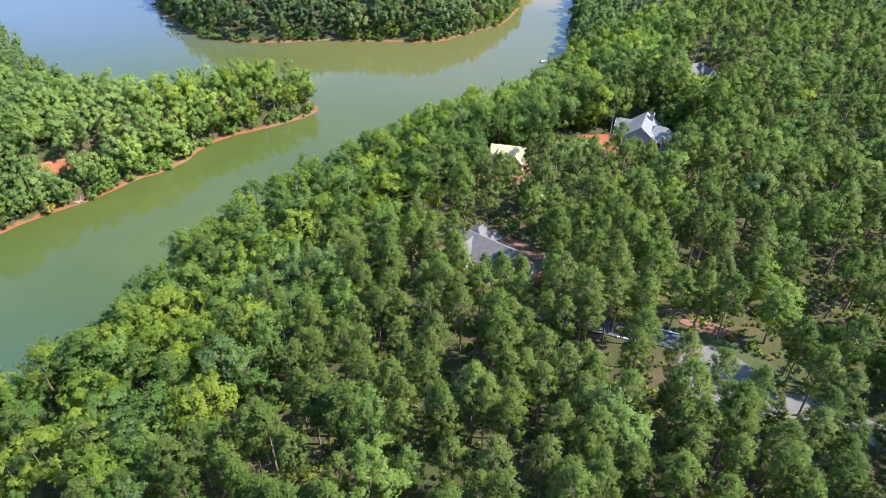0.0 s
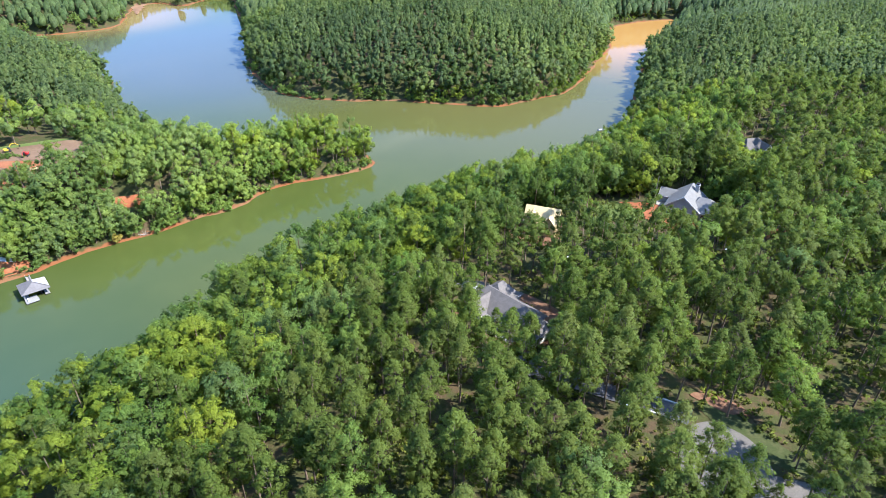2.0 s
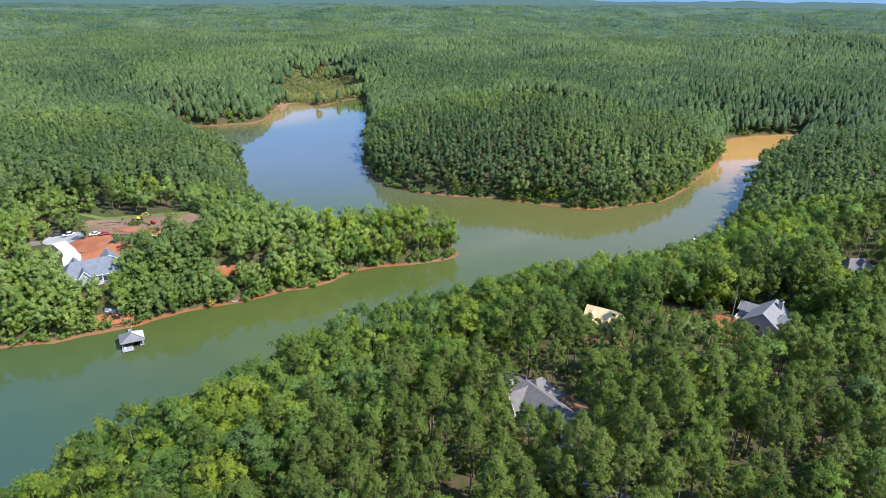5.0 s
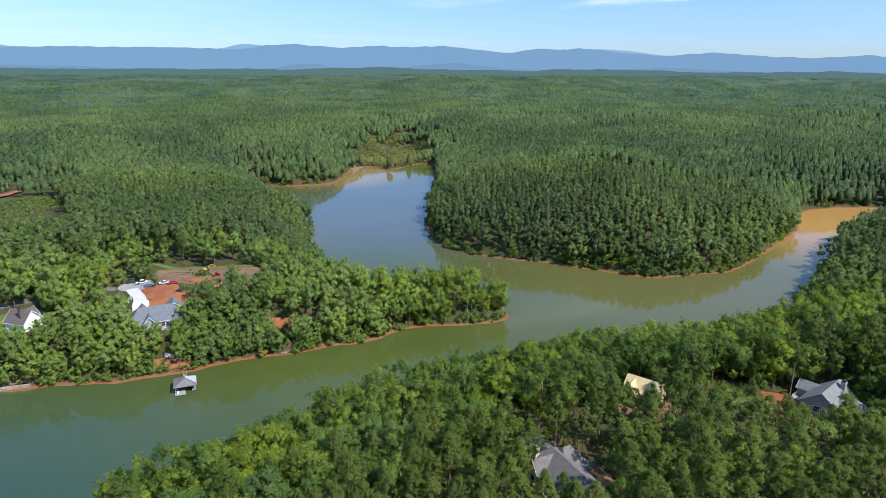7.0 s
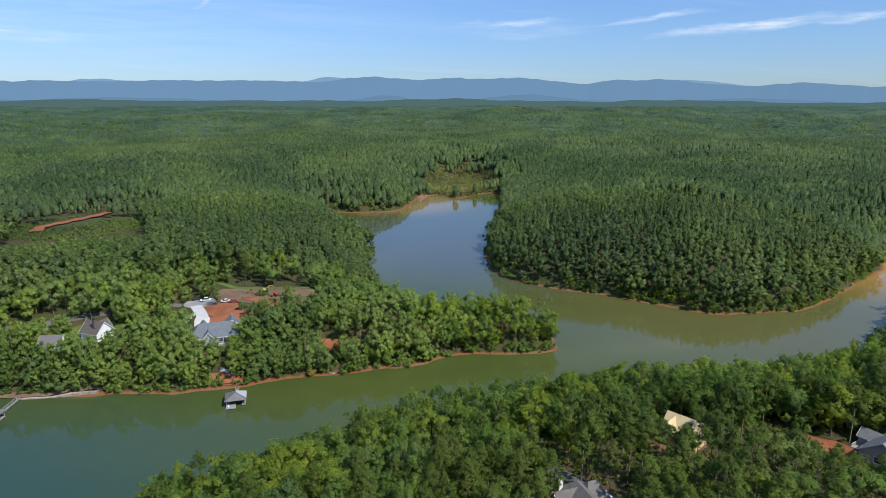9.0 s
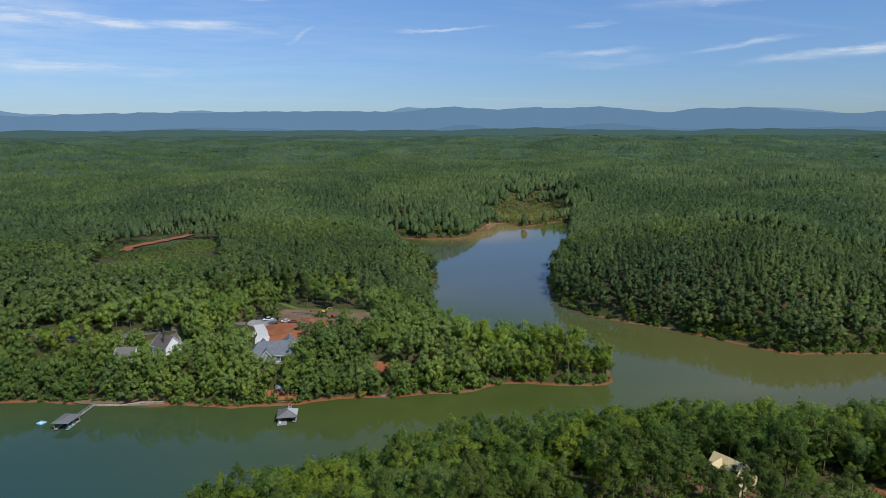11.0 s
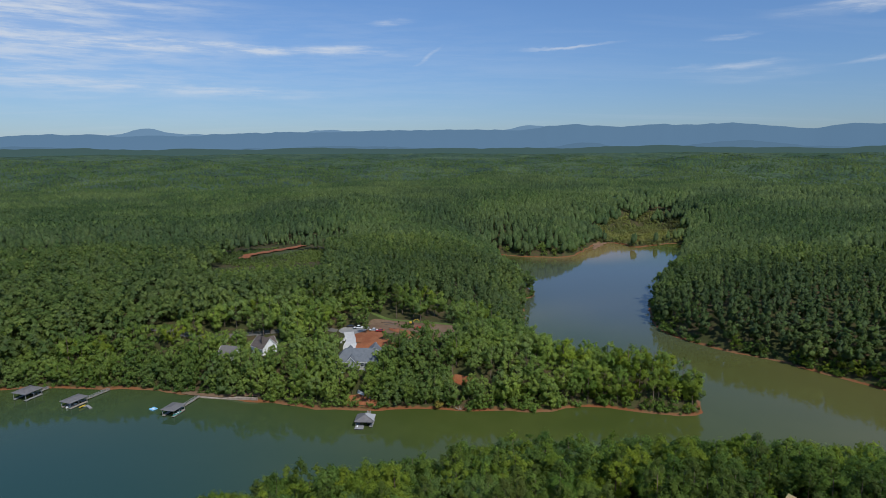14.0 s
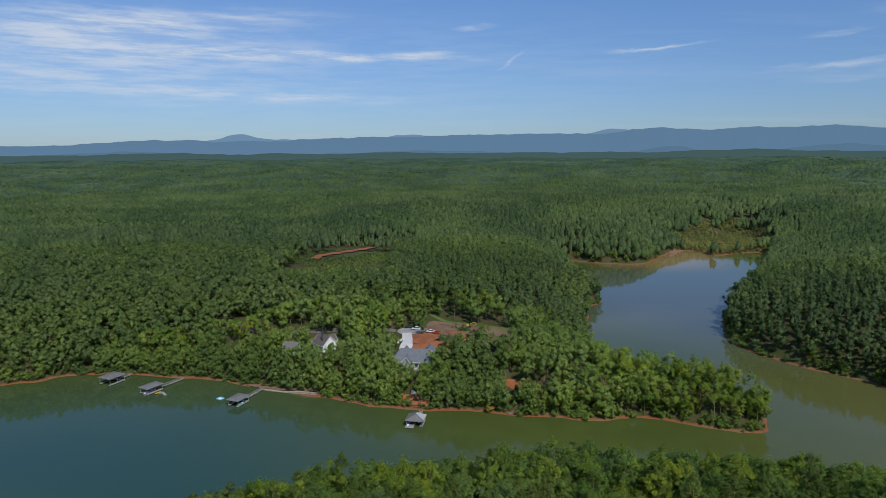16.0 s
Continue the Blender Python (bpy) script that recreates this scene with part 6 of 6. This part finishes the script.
def pile():
    g = np.random.default_rng(50)
    n = 40
    c = np.stack([g.normal(size=n) * 3.2, g.normal(size=n) * 1.6, g.uniform(0.2, 1.4, n)], 1)
    ob = tagged(new("brush_pile", leafy_mesh("brush_pile", c, g.uniform(0.5, 0.9, n), 14, 0.5, M_OAK, 51, (0, 0, -2))), "heap of cut green branches on a graded field", "brush pile", kind="stuff")
    ob.matrix_basis = pose(-199.5, 213, ground_z(-199.5, 213), 0, 0, 20)
    g = np.random.default_rng(52)
    n = 16
    c = np.stack([g.normal(size=n) * 0.9, g.normal(size=n) * 0.9, g.uniform(0.4, 3.4, n)], 1)
    ob = tagged(new("shore_shrub", leafy_mesh("shore_shrub", c, g.uniform(0.5, 0.8, n), 18, 0.4, M_AUTUMN, 53)), "small yellow-orange shrub leaning over the water", "shrub")
    ob.matrix_basis = pose(-141.5, 189.5, 0.3)
    sv, sq = [], []
    for k in range(9):
        a = g.uniform(0, 6.28)
        v, q = tube([(0, 0, 0.1), (1.2 * math.cos(a), 1.2 * math.sin(a), 0.9), (2.3 * math.cos(a), 2.3 * math.sin(a), g.uniform(0.3, 1.7))], [0.16, 0.09, 0.03], 5)
        sq.append(q + sum(len(w) for w in sv))
        sv.append(v)
    ob = tagged(new("driftwood", mesh_np("driftwood", np.concatenate(sv), np.concatenate(sq), mats=(M_TIMBER,))), "bleached grey tangle of driftwood at the water's edge", "driftwood")
    ob.matrix_basis = pose(-134.5, 197, 0.0)


def small_tree(x, y, size, leaf, label):
    h, c, r, (V, Q, T, qm, tm, N), g = tree_shape(77, "broad", 1)
    tv, tq = trunk_mesh(g, c, h, r, 6, 6)
    ob = tagged(new("small_tree"), label, "tree")
    new("trunk", mesh_np("trunk", tv, tq, mats=(M_BARK,), smooth=True)).parent = ob
    new("crown", mesh_np("crown", V, Q, T, mats=(leaf,), normals=N)).parent = ob
    ob.matrix_basis = Matrix.LocRotScale((x, y, ground_z(x, y)), None, (size, size, size))


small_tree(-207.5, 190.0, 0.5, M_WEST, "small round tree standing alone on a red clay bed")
small_tree(-7.0, 138.0, 0.72, M_LIME, "small yellow-green tree beside a concrete drive")
M_AUTUMN = foliage("yellowing leaves", (0.26, 0.17, 0.04), (0.34, 0.22, 0.05), (0.20, 0.18, 0.04), 0.5)
pile()


def plant_undergrowth():
    """Low shrubs on the open wood floor, along the banks and over the marsh."""
    gen = np.random.default_rng(21)

    def low_shape(seed, n, wide, high, per, size):
        g = np.random.default_rng(seed)
        c = np.stack([g.normal(size=n) * wide, g.normal(size=n) * wide, g.uniform(0.15, high, n)], 1)
        r = g.uniform(0.35, 0.6, n) * high
        return leafy(sprays(c, r, per * 2, size * 0.72, np.array((0, 0, -1.0)), g), hearts(c, r * 0.8, g))

    def put(name, label, mat, x, y, lift, shapes, lo, hi, anywhere=False):
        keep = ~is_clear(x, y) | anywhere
        x, y = x[keep], y[keep]
        z = terrain(x, y) + lift
        s = gen.uniform(lo, hi, x.size)
        V, Q, T, qm, tm, N, tone = scattered(shapes, gen.integers(0, len(shapes), x.size), np.stack([x, y, z], 1), np.stack([s, s], 1), gen.uniform(0, 6.28, x.size))
        tagged(new(name, mesh_np(name, V, Q, T, (mat,), qm, tm, normals=N)), label, "shrubs", kind="stuff")
        print(name, x.size, len(Q) * 2 + len(T))

    x, y = sites(3.4, gen, -70, 130, 40, 240)
    d = shore(x, y)
    w = (d > 8) & (gen.uniform(size=x.size) < np.where(is_clear(x, y, THIN + ROADSIDE), 0.9, 0.45))
    put("undergrowth", "low sunlit green undergrowth on the wood floor", M_SHRUB, x[w], y[w], 0, [low_shape(s, 4, 0.8, 1.1, 5, 0.42) for s in (61, 62, 63)], 0.6, 1.8)
    x, y = sites(1.7, gen, 40, 64, 202, 222)
    w = is_clear(x, y, [(51, 212, 9.5, 8.5, 0)])
    put("lawn_weeds", "tall yellow-green weeds on a rough lawn", M_SHRUB, x[w], y[w], 0.1, [low_shape(s, 4, 0.7, 0.8, 5, 0.36) for s in (71, 72)], 0.4, 1.0, True)
    # bank shrubs close the wood's edge above the clay
    k = np.linspace(0, 1, 4200)
    L = np.concatenate([LAKE, LAKE[:1]])
    seg = np.concatenate([[0], np.cumsum(np.hypot(*np.diff(L, axis=0).T))])
    t = k * seg[-1]
    x, y = np.interp(t, seg, L[:, 0]) + gen.normal(size=t.size) * 2.4, np.interp(t, seg, L[:, 1]) + gen.normal(size=t.size) * 2.4
    d = shore(x, y)
    w = (d > 0.5) & (d < 6) & (y > -40) & (x > -440) & (np.hypot(x - 45, y - 10) < 520) & (vnoise(x, y, 14, 77) > 0.30)
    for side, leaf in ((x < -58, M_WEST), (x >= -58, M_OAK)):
        v = w & side
        put("bank_shrubs", "leafy shrubs overhanging the clay bank", leaf, x[v], y[v], 0.1, [low_shape(s, 6, 0.9, 2.2, 5, 0.6) for s in (64, 65, 66)], 0.5, 1.3)
    x, y = sites(5.4, gen, -640, -310, 660, 1040)
    low = marsh_at(x, y)
    d = shore(x, y)
    w = (low > 0.34) & (d > 1) & (vnoise(x, y, 30, 71) > 0.26)
    put("marsh_scrub", "olive-brown marsh scrub at the cove head", M_REED, x[w], y[w], 0, [low_shape(s, 5, 1.6, 2.4, 5, 0.9) for s in (67, 68)], 0.5, 1.8)

    x, y = sites(3.6, gen, -490, -345, 165, 310)
    w = is_clear(x, y, [(-430, 234, 48, 48, 151)]) & ~is_clear(x, y, [(-454, 250, 52, 15, 109)])
    put("clearing_scrub", "light green scrub over a distant clearing", M_MIXED, x[w], y[w], 0, [low_shape(s, 4, 1.1, 1.3, 4, 0.8) for s in (69, 70)], 0.6, 1.5, True)


M_REED = foliage("olive marsh scrub", (0.158, 0.185, 0.062), (0.215, 0.230, 0.081), (0.210, 0.179, 0.077), 0.8, 0.4)
plant_undergrowth()
